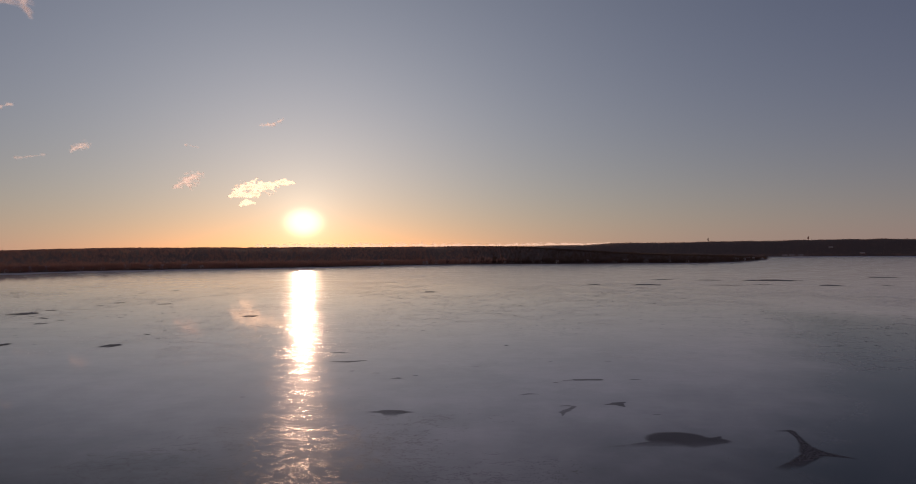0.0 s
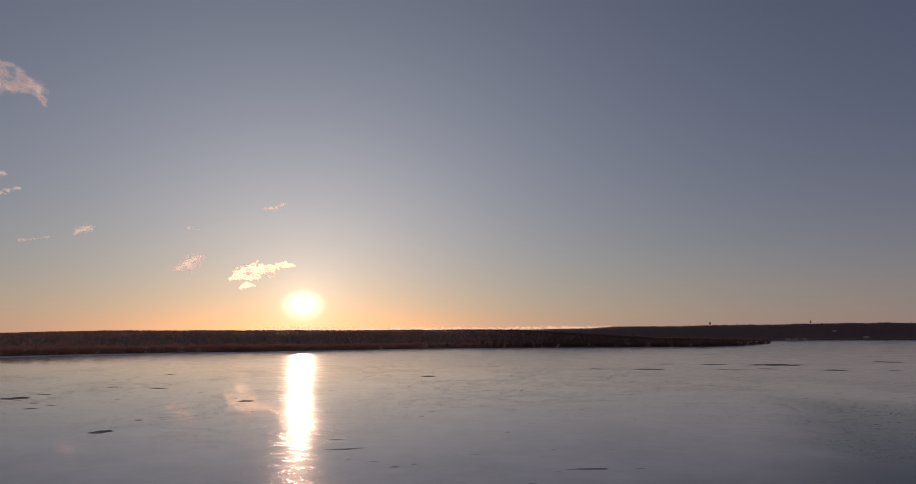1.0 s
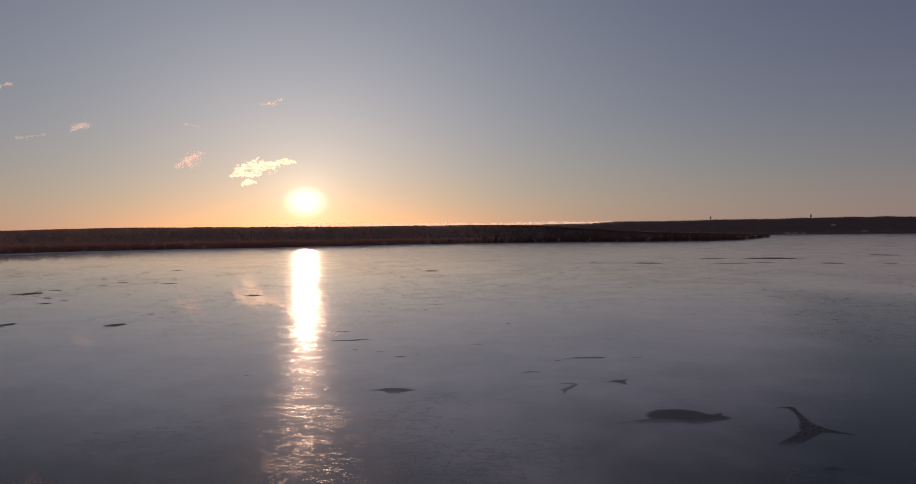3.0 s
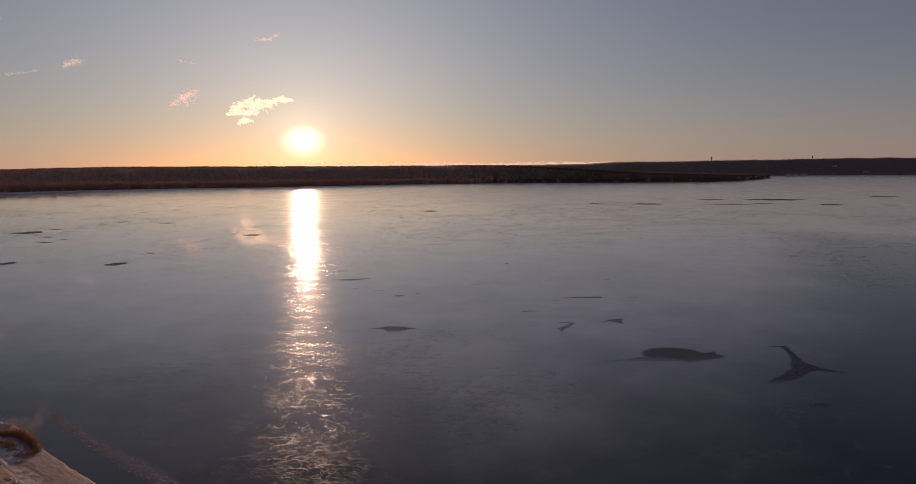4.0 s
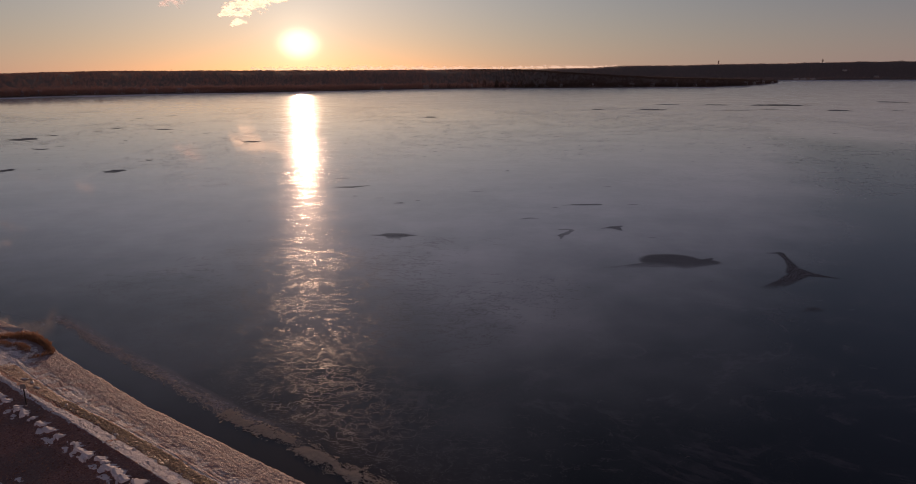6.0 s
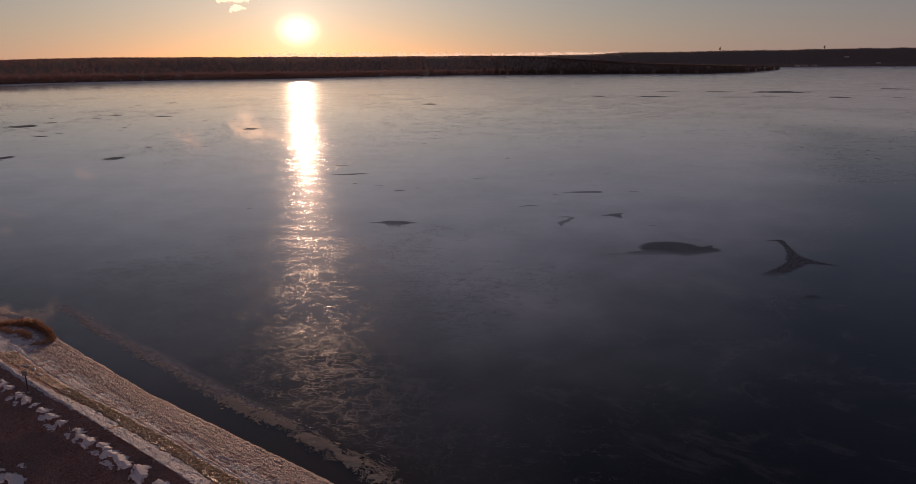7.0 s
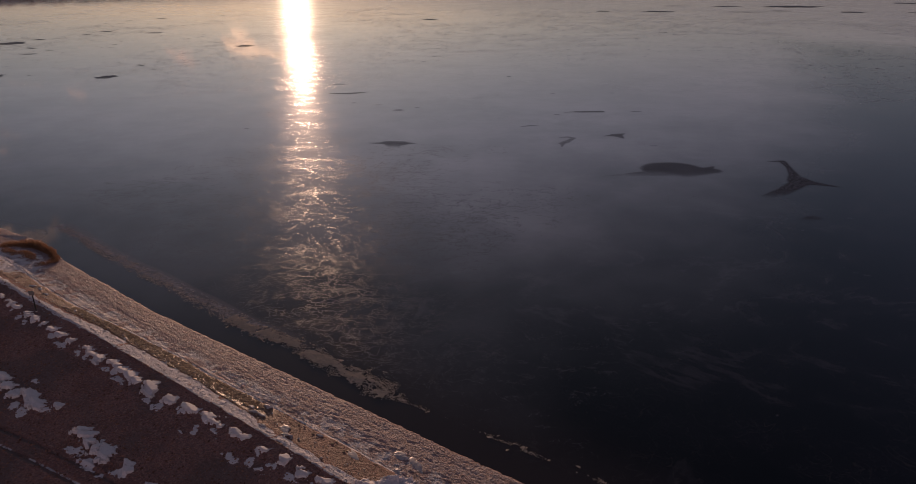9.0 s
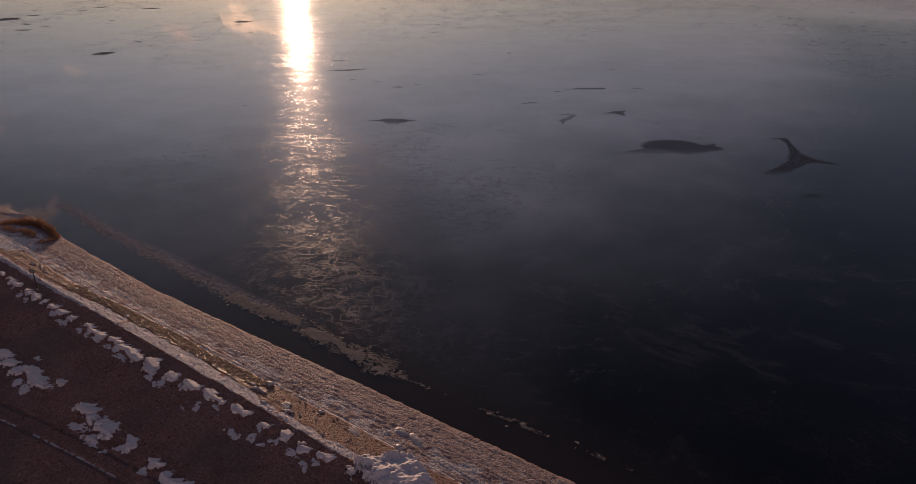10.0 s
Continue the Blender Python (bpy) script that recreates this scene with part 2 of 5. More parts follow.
def beach_ground():
    m = Mat("frozen_sand_snow_and_frost")
    snow, frost, pebble, wet_dark = (m.attr(k) for k in ("snow", "frost", "pebble", "wet_dark"))
    big, _ = m.noise(0.35, 4)
    fine, _ = m.noise(9.0, 4, 0.7)
    speck, _ = m.noise(5.5, 3, 0.75)
    grain, _ = m.noise(24.0, 3, 0.7)
    sand = m.mix(m.span(big, 0.3, 0.7), (0.32, 0.134, 0.108), (0.44, 0.202, 0.163))
    sand = m.mix(m.math("MULTIPLY", m.math("MAXIMUM", m.span(fine, 0.5, 0.56), m.span(speck, 0.47, 0.40)), 0.6), sand, (0.075, 0.032, 0.026))
    sand = m.mix(m.math("MULTIPLY", m.span(speck, 0.57, 0.61), 0.7), sand, (0.56, 0.34, 0.27))
    sand = m.mix(m.math("MULTIPLY", wet_dark, 0.8), sand, (0.06, 0.03, 0.028))
    along, inland = m.node("ShaderNodeVectorMath"), m.node("ShaderNodeVectorMath")
    strip = m.node("ShaderNodeCombineXYZ")
    for n, way_, k in ((along, (0.19, -0.14, 0.0), 0), (inland, (-3.3, -4.5, 0.0), 1)):
        n.operation = "DOT_PRODUCT"
        m.t.links.new(m.pos, n.inputs[0])
        n.inputs[1].default_value = way_
        m.t.links.new(n.outputs["Value"], strip.inputs[k])
    streak, _ = m.noise(1.0, 4, 0.62, at=strip.outputs[0], distortion=0.3)
    crust = m.mix(m.span(fine, 0.36, 0.62), (0.33, 0.255, 0.27), (0.72, 0.64, 0.70))
    crust = m.mix(m.math("MULTIPLY", m.span(streak, 0.5, 0.62), 0.55), crust, (0.35, 0.215, 0.20))
    white = m.mix(m.span(fine, 0.34, 0.6), (0.56, 0.51, 0.53), (0.82, 0.78, 0.81))
    gold = m.mix(m.span(speck, 0.42, 0.6), (0.22, 0.125, 0.078), (0.50, 0.335, 0.21))
    c = m.mix(frost, sand, crust)
    c = m.mix(pebble, c, gold)
    c = m.mix(m.span(m.math("ADD", snow, m.math("MULTIPLY_ADD", fine, 0.7, -0.33)), 0.35, 0.55), c, white)
    lump, _ = m.noise(2.8, 3, 0.65)
    h = m.math("ADD", m.math("ADD", m.math("MULTIPLY", fine, 0.7), m.math("MULTIPLY", speck, 1.0)), m.math("ADD", m.math("MULTIPLY", grain, 0.3), m.math("MULTIPLY", lump, 0.6)))
    m.bump(m.math("MULTIPLY", h, m.mixf(snow, m.mixf(m.math("MAXIMUM", frost, pebble), 0.6, 1.0), 0.35)), 1.0, 0.42)
    return m.set(c, m.mixf(pebble, m.mixf(frost, m.mixf(wet_dark, 0.85, 0.6), 0.72), 0.5))


def snow_mat():
    m = Mat("wind_packed_snow")
    f, _ = m.noise(6.0, 5, 0.6)
    g, _ = m.noise(40.0, 3)
    m.bump(m.math("ADD", f, m.math("MULTIPLY", g, 0.2)), 0.5, 0.05)
    m.b.inputs["Subsurface Weight"].default_value = 0.0
    return m.set(m.mix(f, (0.57, 0.52, 0.535), (0.78, 0.72, 0.74)), 0.75)


def woods_mat(name, c1, c2, through_light=0.3):
    """Thin twigs and stems, which let some light through."""
    m = Mat(name)
    f, _ = m.noise(0.02, 3)
    r = m.island()
    colour = m.mix(m.math("MULTIPLY_ADD", r, 0.6, m.math("MULTIPLY", f, 0.4)), c1, c2)
    m.set(colour, 0.9, spec=0.05)
    tr, mx = m.node("ShaderNodeBsdfTranslucent"), m.node("ShaderNodeMixShader")
    m.t.links.new(colour, tr.inputs["Color"])
    mx.inputs[0].default_value = through_light
    m.t.links.new(m.b.outputs[0], mx.inputs[1])
    m.t.links.new(tr.outputs[0], mx.inputs[2])
    m.t.links.new(mx.outputs[0], m.t.nodes["Material Output"].inputs["Surface"])
    return m.m


def cloud_mat(name, colour, back, thick):
    """Sunlit vapour: thin parts let the light through, dense parts turn it away."""
    m = Mat(name)
    cover, dense = m.attr("cover"), m.attr("dense")
    di, tr, tp = m.node("ShaderNodeBsdfDiffuse"), m.node("ShaderNodeBsdfTranslucent"), m.node("ShaderNodeBsdfTransparent")
    for n in (di, tr):
        n.inputs["Color"].default_value = (*colour, 1)
    m1, m2 = m.node("ShaderNodeMixShader"), m.node("ShaderNodeMixShader")
    m.put(m1.inputs[0], m.math("MULTIPLY", m.math("SUBTRACT", 1.0, m.math("MULTIPLY", dense, 0.75)), back))
    m.t.links.new(di.outputs[0], m1.inputs[1])
    m.t.links.new(tr.outputs[0], m1.inputs[2])
    m.t.links.new(m.math("MULTIPLY", cover, thick), m2.inputs[0])
    m.t.links.new(tp.outputs[0], m2.inputs[1])
    m.t.links.new(m1.outputs[0], m2.inputs[2])
    m.t.links.new(m2.outputs[0], m.t.nodes["Material Output"].inputs["Surface"])
    return m.m


ICE, WATER, BEACH, SNOW = lake_ice(), open_water(), beach_ground(), snow_mat()
# brown twigs made paler: the air's haze is put into their colour
WOODS = woods_mat("hazed_winter_twigs", (0.23, 0.135, 0.112), (0.40, 0.25, 0.21), 0.15)
POINTWOODS = woods_mat("dark_pine_and_twig", (0.055, 0.043, 0.036), (0.15, 0.105, 0.088), 0.1)
# the far ridge's haze is likewise part of this twig colour
FARWOODS = woods_mat("far_hazed_twigs", (0.20, 0.14, 0.125), (0.33, 0.235, 0.21))
BARK = simple("grey_bark", (0.05, 0.04, 0.033), (0.11, 0.09, 0.075), 0.9, 2.0)
LAND = simple("wooded_leaf_litter", (0.06, 0.04, 0.033), (0.12, 0.08, 0.066), 0.95, 0.05)
SHORE_ICE = simple("snow_dusted_ice", (0.40, 0.38, 0.42), (0.62, 0.59, 0.64), 0.6, 0.03, 0.2, 0.05)
BED = simple("lake_bed_mud", (0.03, 0.03, 0.03), (0.06, 0.055, 0.05), 0.9, 0.3)
STONE = woods_mat("frosted_stone", (0.18, 0.105, 0.065), (0.95, 0.70, 0.44), 0.0)
ICECHUNK = simple("frozen_spray_lumps", (0.31, 0.275, 0.28), (0.52, 0.475, 0.485), 0.5, 6.0)
FLAKE = woods_mat("broken_skim_ice", (0.50, 0.42, 0.34), (0.80, 0.69, 0.56), 0.3)
BLOOM = bloom_mat()
RIME = simple("frosted_ridge_ice", (0.10, 0.085, 0.092), (0.17, 0.148, 0.155), 0.24, 3.0, 0.2)
WRINKLE = simple("wrinkled_frost", (0.34, 0.315, 0.34), (0.50, 0.47, 0.50), 0.3, 1.0, 0.2)
STEM = woods_mat("dry_reed_stems", (0.19, 0.102, 0.064), (0.42, 0.25, 0.155))
CONCRETE = simple("frosted_concrete", (0.40, 0.34, 0.31), (0.60, 0.53, 0.49), 0.85, 1.2)
STEEL = simple("rusty_steel", (0.016, 0.013, 0.012), (0.035, 0.026, 0.02), 0.7, 8.0)
SIGN = simple("dull_sign_plate", (0.16, 0.15, 0.15), (0.24, 0.22, 0.22), 0.5, 6.0)
SIDING = simple("pale_siding", (0.22, 0.21, 0.20), (0.38, 0.365, 0.35), 0.7, 0.6)
SIDING_B = simple("grey_siding", (0.26, 0.26, 0.28), (0.36, 0.36, 0.38), 0.7, 0.6)
ROOF = simple("snow_dusted_shingle", (0.2, 0.19, 0.2), (0.5, 0.49, 0.52), 0.85, 0.5)
TRIM = simple("white_trim", (0.66, 0.65, 0.63), (0.78, 0.77, 0.75), 0.6, 2.0)
GLASS = Mat("window_glass").set((0.02, 0.024, 0.03), 0.08)


# ------------------------------------------------------------------ helpers for building
def mesh_ob(name, verts, faces, material, parent=None, smooth=False, attrs=None):
    me = bpy.data.meshes.new(name)
    me.from_pydata([tuple(v) for v in verts] if not isinstance(verts, np.ndarray) else verts.tolist(), [],
                   faces if not isinstance(faces, np.ndarray) else faces.tolist())
    for k, v in (attrs or {}).items():
        me.attributes.new(k, "FLOAT", "POINT").data.foreach_set("value", np.asarray(v, np.float32))
    me.materials.append(material)
    if smooth:
        me.polygons.foreach_set("use_smooth", [True] * len(me.polygons))
    me.update()
    ob = new(name, me)
    if parent:
        ob.parent = parent
    return ob


def part(name, bm, material, parent, label="", smooth=False):
    me = bpy.data.meshes.new(name)
    bm.normal_update()
    bm.to_mesh(me)
    bm.free()
    me.materials.append(material)
    if smooth:
        me.polygons.foreach_set("use_smooth", [True] * len(me.polygons))
    ob = new(name, me)
    ob.parent = parent
    if label:
        ob["label"] = label
    return ob


def box(sx, sy, sz, at=(0, 0, 0), bevel=0.0, turn=None):
    """A bevelled block that stands on at."""
    bm = bmesh.new()
    bmesh.ops.create_cube(bm, size=1)
    bmesh.ops.scale(bm, vec=(sx, sy, sz), verts=bm.verts)
    if bevel:
        bmesh.ops.bevel(bm, geom=bm.edges[:], offset=bevel, segments=2, affect="EDGES", profile=0.6)
    bmesh.ops.translate(bm, vec=(0, 0, sz / 2), verts=bm.verts)
    if turn:
        bmesh.ops.transform(bm, matrix=turn, verts=bm.verts)
    bmesh.ops.translate(bm, vec=at, verts=bm.verts)
    return bm


def tube(r1, r2, h, n=8, at=(0, 0, 0), turn=None):
    bm = bmesh.new()
    bmesh.ops.create_cone(bm, cap_ends=True, segments=n, radius1=r1, radius2=r2, depth=h)
    bmesh.ops.translate(bm, vec=(0, 0, h / 2), verts=bm.verts)
    if turn:
        bmesh.ops.transform(bm, matrix=turn, verts=bm.verts)
    bmesh.ops.translate(bm, vec=at, verts=bm.verts)
    return bm


_rng = np.random.RandomState(7)
_lat = _rng.rand(256, 256)


def vnoise(x, y):
    """Smooth value noise, 0 to 1, of arrays."""
    xi, yi = np.floor(x).astype(int), np.floor(y).astype(int)
    fx, fy = x - xi, y - yi
    fx, fy = fx * fx * (3 - 2 * fx), fy * fy * (3 - 2 * fy)
    a, b = _lat[xi & 255, yi & 255], _lat[(xi + 1) & 255, yi & 255]
    c, d = _lat[xi & 255, (yi + 1) & 255], _lat[(xi + 1) & 255, (yi + 1) & 255]
    return (a * (1 - fx) + b * fx) * (1 - fy) + (c * (1 - fx) + d * fx) * fy


def fbm(x, y, octaves=4, gain=0.5):
    total, amp, norm = 0, 1.0, 0
    for o in range(octaves):
        total = total + amp * vnoise(x * 2 ** o + 13.7 * o, y * 2 ** o + 7.1 * o)
        norm += amp
        amp *= gain
    return total / norm


def ease(x, a, b):
    t = np.clip((np.asarray(x, float) - a) / (b - a), 0, 1)
    return t * t * (3 - 2 * t)


def hump(x, mid, half):
    return np.exp(-((np.asarray(x, float) - mid) / half) ** 2)


def grid_faces(nu, nv):
    i = np.arange((nu - 1) * (nv - 1))
    a = (i // (nv - 1)) * nv + i % (nv - 1)
    return np.stack([a, a + nv, a + nv + 1, a + 1], 1)


# ------------------------------------------------------------------ the beach's own frame: s along the shore, d inland
MID = Vector((-16.04, 46.72))
ALONG, INLAND = Vector((0.80484, -0.59350)), Vector((-0.59350, -0.80484))


def beach_xy(s, d):
    return MID.x + s * ALONG.x + d * INLAND.x, MID.y + s * ALONG.y + d * INLAND.y


def shore(s):
    """Where the frozen edge runs."""
    s = np.asarray(s, float)
    e = np.interp(s, [-400, -70, -54, -43, -36, -26, -16.7, -4.7, 4, 10, 20, 27, 60, 400],
                  [2.5, 2.2, -1.2, -2.2, -1.1, -0.72, -0.35, -0.62, -0.9, -1.07, -1.25, -1.5, -3, -9])
    return e + 0.2 * (fbm(s * 0.35, s * 0 + 3.3, 3) - 0.5) + 0.3 * (fbm(s * 2.1, s * 0 + 6.6, 4, 0.6) - 0.5)


def bank_1(s):
    """The upper step in the sand, d at s."""
    return np.interp(s, [-40, -27, -10, -1, 4, 11, 17, 30], [7.5, 7.5, 7.5, 7.3, 6.95, 6.6, 6.5, 6.4]) + 0.3 + 0.5 * (fbm(s * 0.45, s * 0 + 1.7, 3) - 0.5)


def bank_2(s):
    """The lower step in the sand, d at s."""
    return 13.35 + 0.9 * (fbm(s * 0.3, s * 0 + 8.7, 3) - 0.5)


def beach_base(s, d):
    """The beach's broad height, without small relief: it climbs from the edge to a low crest, then falls off gently."""
    s, d = np.asarray(s, float), np.asarray(d, float)
    e = shore(s)
    q = np.where(d < 3.0, (d - e) / (3.0 - e) * 3.0, d)
    # two low wave-cut steps in the sand
    step = 0.07 * (ease(d, bank_1(s) + 0.12, bank_1(s) - 0.12) - 0.5) + 0.07 * (ease(d, bank_2(s) + 0.15, bank_2(s) - 0.15) - 0.5)
    z = np.interp(q, [-60, -8, -0.4, 0.0, 0.2, 1.6, 3.0, 4.8, 5.9, 6.6, 9.0, 13, 16, 20, 26, 40, 60, 400, 2000], [-14, -1.6, -0.25, 0.0, 0.06, 0.29, 0.41, 0.63, 0.86, 0.79, 0.62, 0.37, 0.21, 0.10, 0.08, 0.12, 0.3, 1.5, 6.0])
    return z + step * (q > 3.0)


# ------------------------------------------------------------------ lake and bed
def sheet(name, half, z, material, n=41):
    u = np.linspace(-1, 1, n)
    u = np.sign(u) * np.abs(u) ** 2.2 * half
    X, Y = np.meshgrid(u, u, indexing="ij")
    v = np.stack([X.ravel(), Y.ravel(), np.full(X.size, z)], 1)
    return mesh_ob(name, v, grid_faces(n, n), material)


tagged(sheet("ground", 6000, -1.2, BED), "dark muddy lake bed under the ice", "ground", kind="structure")
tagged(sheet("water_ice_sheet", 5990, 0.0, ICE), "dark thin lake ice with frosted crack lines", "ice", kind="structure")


# ------------------------------------------------------------------ the beach
def crease(s):
    s = np.asarray(s, float)
    return np.interp(s, [-60, -40, -34, -24, -17, -9, 1, 8, 15, 30], [3, 3.1, 3.5, 4.0, 3.6, 3.3, 3.3, 3.08, 3.0, 3.2]) + 0.25 * (fbm(s * 0.6, s * 0 + 9.1, 3) - 0.5)


def track(s, k):
    """The line of a wheel rut, d at s."""
    return (14.42, 15.62)[k] - 0.14 * s + 0.004 * s ** 2


def beach_parts(s, d):
    """Height and the cover of snow, frost, pebbles and dark ground, of arrays."""
    e, cr = shore(s), crease(s)
    z = beach_base(s, d)
    rag = fbm(s * 1.3, d * 1.3 + 40, 4) - 0.5
    rag2 = fbm(s * 5, d * 5 + 11, 3) - 0.5
    crust = ease(d - e, -0.05, 0.1) * (1 - ease(d - cr + 0.1 * rag2, 0.0, 0.12))
    # long ridges that run with the shore, and the crust's grain
    z = z + crust * (0.03 * (fbm(s * 0.16, (d + 0.15 * rag) * 5.5, 3) - 0.5) + 0.06 * (fbm(s * 1.5 + d * 0.5, d * 7.3, 3, 0.6) - 0.5) + 0.045 * (fbm(s * 6.1 + d * 1.7, d * 6.7 - s * 1.3, 3, 0.65) - 0.5))
    z = z + crust * 0.02
    z = z + 0.018 * hump(d, cr, 0.13) * ease(rag, -0.35, 0.1)
    band = ease(d, cr + 0.05, cr + 0.25) * (1 - ease(d + 0.4 * rag, 4.5 + 0.5 * ease(s, 2, 9) + 0.5 * ease(-s, 15, 25), 4.8 + 0.5 * ease(s, 2, 9) + 0.5 * ease(-s, 15, 25)))
    pebbly = band * (1 - 0.93 * ease(s, 3, 8)) * (1 - 0.7 * ease(-s, 18, 27))
    z = z + 0.03 * band + pebbly * 0.07 * (fbm(s * 4, d * 4 + 20, 3) - 0.4)
    thin = 0.5 * ease(s, 2, 9) + 0.5 * ease(-s, 15, 25)
    back = 0.35 * ease(-s, 12, 22)
    ridge = ease(d + 0.5 * rag, 4.55 + thin + back, 4.85 + thin + back) * (1 - ease(d + 0.4 * rag, 5.75 + back, 6.05 + back))
    ridge = ridge * (1 - 0.3 * ease(s, 14, 18)) * ease(s, -52, -42)
    z = z + ridge * (0.04 + 0.12 * (fbm(s * 1.4, d * 5, 4, 0.6) - 0.5))
    sand = ease(d, 5.8, 6.3)
    z = z + sand * (0.13 * ease(d, 6.6, 8.5) * (fbm(s * 0.13 + 4, d * 0.2 + 3, 3, 0.42) - 0.5) + 0.02 * (fbm(s * 2.5, d * 2.5, 3, 0.6) - 0.5))
    ruts = rut_shade = 0
    for k in (0, 1):
        g = hump(d, track(s, k), 0.17)
        z = z - 0.07 * g + 0.045 * hump(d, track(s, k) + 0.3, 0.12) + 0.045 * hump(d, track(s, k) - 0.3, 0.12)
        # the rut's pale edge and shaded side are put into the colour
        ruts = np.maximum(ruts, (0.7, 1.6)[k] * hump(d, track(s, k) - 0.07, 0.09) * ease(fbm(s * 0.8 + 9 * k, d * 0.3, 3), 0.36, 0.5))
        rut_shade = np.maximum(rut_shade, 0.9 * hump(d, track(s, k) + 0.12, 0.14))
    # the snowed point at the far end
    q = np.hypot((s + 38.8) / 5.4, (d - 2.5 - 0.12 * (s + 38.8)) / 2.8) + 0.5 * rag
    point = 1 - ease(q, 0.8, 1.0)
    z = z + 0.25 * (1 - ease(q, 0.3, 1.25)) * (0.8 + 0.8 * rag)
    snow = np.clip(0.8 * ridge * ease(rag + 0.6 * rag2, -0.6, -0.1) + 0.85 * point * ease(rag2 + rag, -0.35, 0.0) + 1.0 * hump(d, cr, 0.12) * ease(rag, -0.35, -0.1) + 0.45 * ruts * ease(rag2, -0.3, 0.05), 0, 1)
    snow = np.maximum(snow, crust * 0.5 * ease(d - e, 1.2, 3.0) * ease(rag, -0.45, 0.15))
    frost = np.clip(crust * (0.62 + 0.5 * rag) + 0.12 * sand * (1 + rag), 0, 1)
    # broad dark patches, painted rut shade, a toned-down strip beside the pebbles, the wet edge
    wet_dark = 0.65 * ease(fbm(s * 0.22 + 2, d * 0.3 + 5, 3), 0.42, 0.66) * sand + rut_shade + (1 - ease(d - e, -0.3, 0.05)) + 0.4 * band * (1 - pebbly) * (0.7 + 1.5 * rag)
    return z, np.clip(snow, 0, 1), frost, np.clip(pebbly, 0, 1), np.clip(wet_dark, 0, 1)


def steps(lo, hi, fine, far, n=26):
    """Fine steps from lo to hi, growing ones out to far on both sides."""
    mid = np.arange(lo, hi + fine / 2, fine)
    g = np.geomspace(1, 1 + far, n)[1:] - 1
    return np.concatenate([(lo - g)[::-1], mid, hi + g])


S = steps(-58.0, 33.0, 0.09, 1500)
D = steps(-2.4, 20.5, 0.08, 1500)
D = D[D > -14]
SS, DD = np.meshgrid(S, D, indexing="ij")
Z, SNOWY, FROSTY, PEBBLY, WET_DARK = beach_parts(SS, DD)
X, Y = beach_xy(SS, DD)
beach = mesh_ob("ground_beach", np.stack([X.ravel(), Y.ravel(), Z.ravel()], 1), grid_faces(len(S), len(D))[:, ::-1], BEACH, smooth=True,
                attrs={"snow": SNOWY.ravel(), "frost": FROSTY.ravel(), "pebble": PEBBLY.ravel(), "wet_dark": WET_DARK.ravel()})
tagged(beach, "frozen brown sand beach with frosted edge and wheel ruts", "beach", kind="structure")


def beach_z(s, d):
    return float(beach_parts(np.array([s]), np.array([d]))[0][0])


# ------------------------------------------------------------------ open patches in the ice
def ice_patch(x, y, lobes, seed=0.0, label="", cell=0.0, stretch=(1.0, 1.0), veil=None, ragged=0.45, full=0.5):
    """An open patch: the union of rounded strokes (u0, v0, u1, v1, r0, r1), a thin sheet 12 mm proud of the ice; veil =
    (v0, v1) fades it out towards v1, mist put into its cover.
    """
    reach = max(max(abs(l[0]), abs(l[2])) + max(l[4], l[5]) for l in lobes), max(max(abs(l[1]), abs(l[3])) + max(l[4], l[5]) for l in lobes)
    cell = cell or max(0.14, max(reach) / 60)
    nu, nv = int(2.3 * reach[0] / cell) + 3, int(2.3 * reach[1] / cell) + 3
    u, v = (np.arange(nu) - nu / 2) * cell, (np.arange(nv) - nv / 2) * cell
    U, V = np.meshgrid(u, v, indexing="ij")
    field = np.full(U.shape, -1e9)
    for u0, v0, u1, v1, r0, r1 in lobes:
        du, dv = u1 - u0, v1 - v0
        k = np.clip(((U - u0) * du + (V - v0) * dv) / (du * du + dv * dv + 1e-9), 0, 1)
        field = np.maximum(field, (r0 + (r1 - r0) * k - np.hypot(U - u0 - k * du, V - v0 - k * dv)) / max(max(r0, r1), 0.12 * max(reach)))
    field = field + ragged * (fbm(U / max(reach) * 5 + seed, V / max(reach) * 5 + seed, 5, 0.6) - 0.5)
    cover = full * np.clip(field / 0.22, 0, 1)
    # mist over the near side, painted by thinning the cover
    if veil:
        cover = cover * ease(V + 0.3 * max(reach) * (fbm(U / max(reach) * 3 + seed, V / max(reach) * 3, 3) - 0.5), veil[1], veil[0])
    faces = grid_faces(nu, nv)
    faces = faces[(cover.ravel()[faces] > 0.0).sum(1) >= 1]
    used_v, inv = np.unique(faces, return_inverse=True)
    verts = np.stack([U.ravel() * stretch[0], V.ravel() * stretch[1], np.full(U.size, 0.012)], 1)[used_v]
    ob = mesh_ob("ice_patch", verts, inv.reshape(-1, 4), WATER, attrs={"cover": cover.ravel()[used_v]})
    ob.location = (x, y, 0)
    return tagged(ob, label or "dark rippled patch of open water in the ice", "open water", "open patches in the ice")


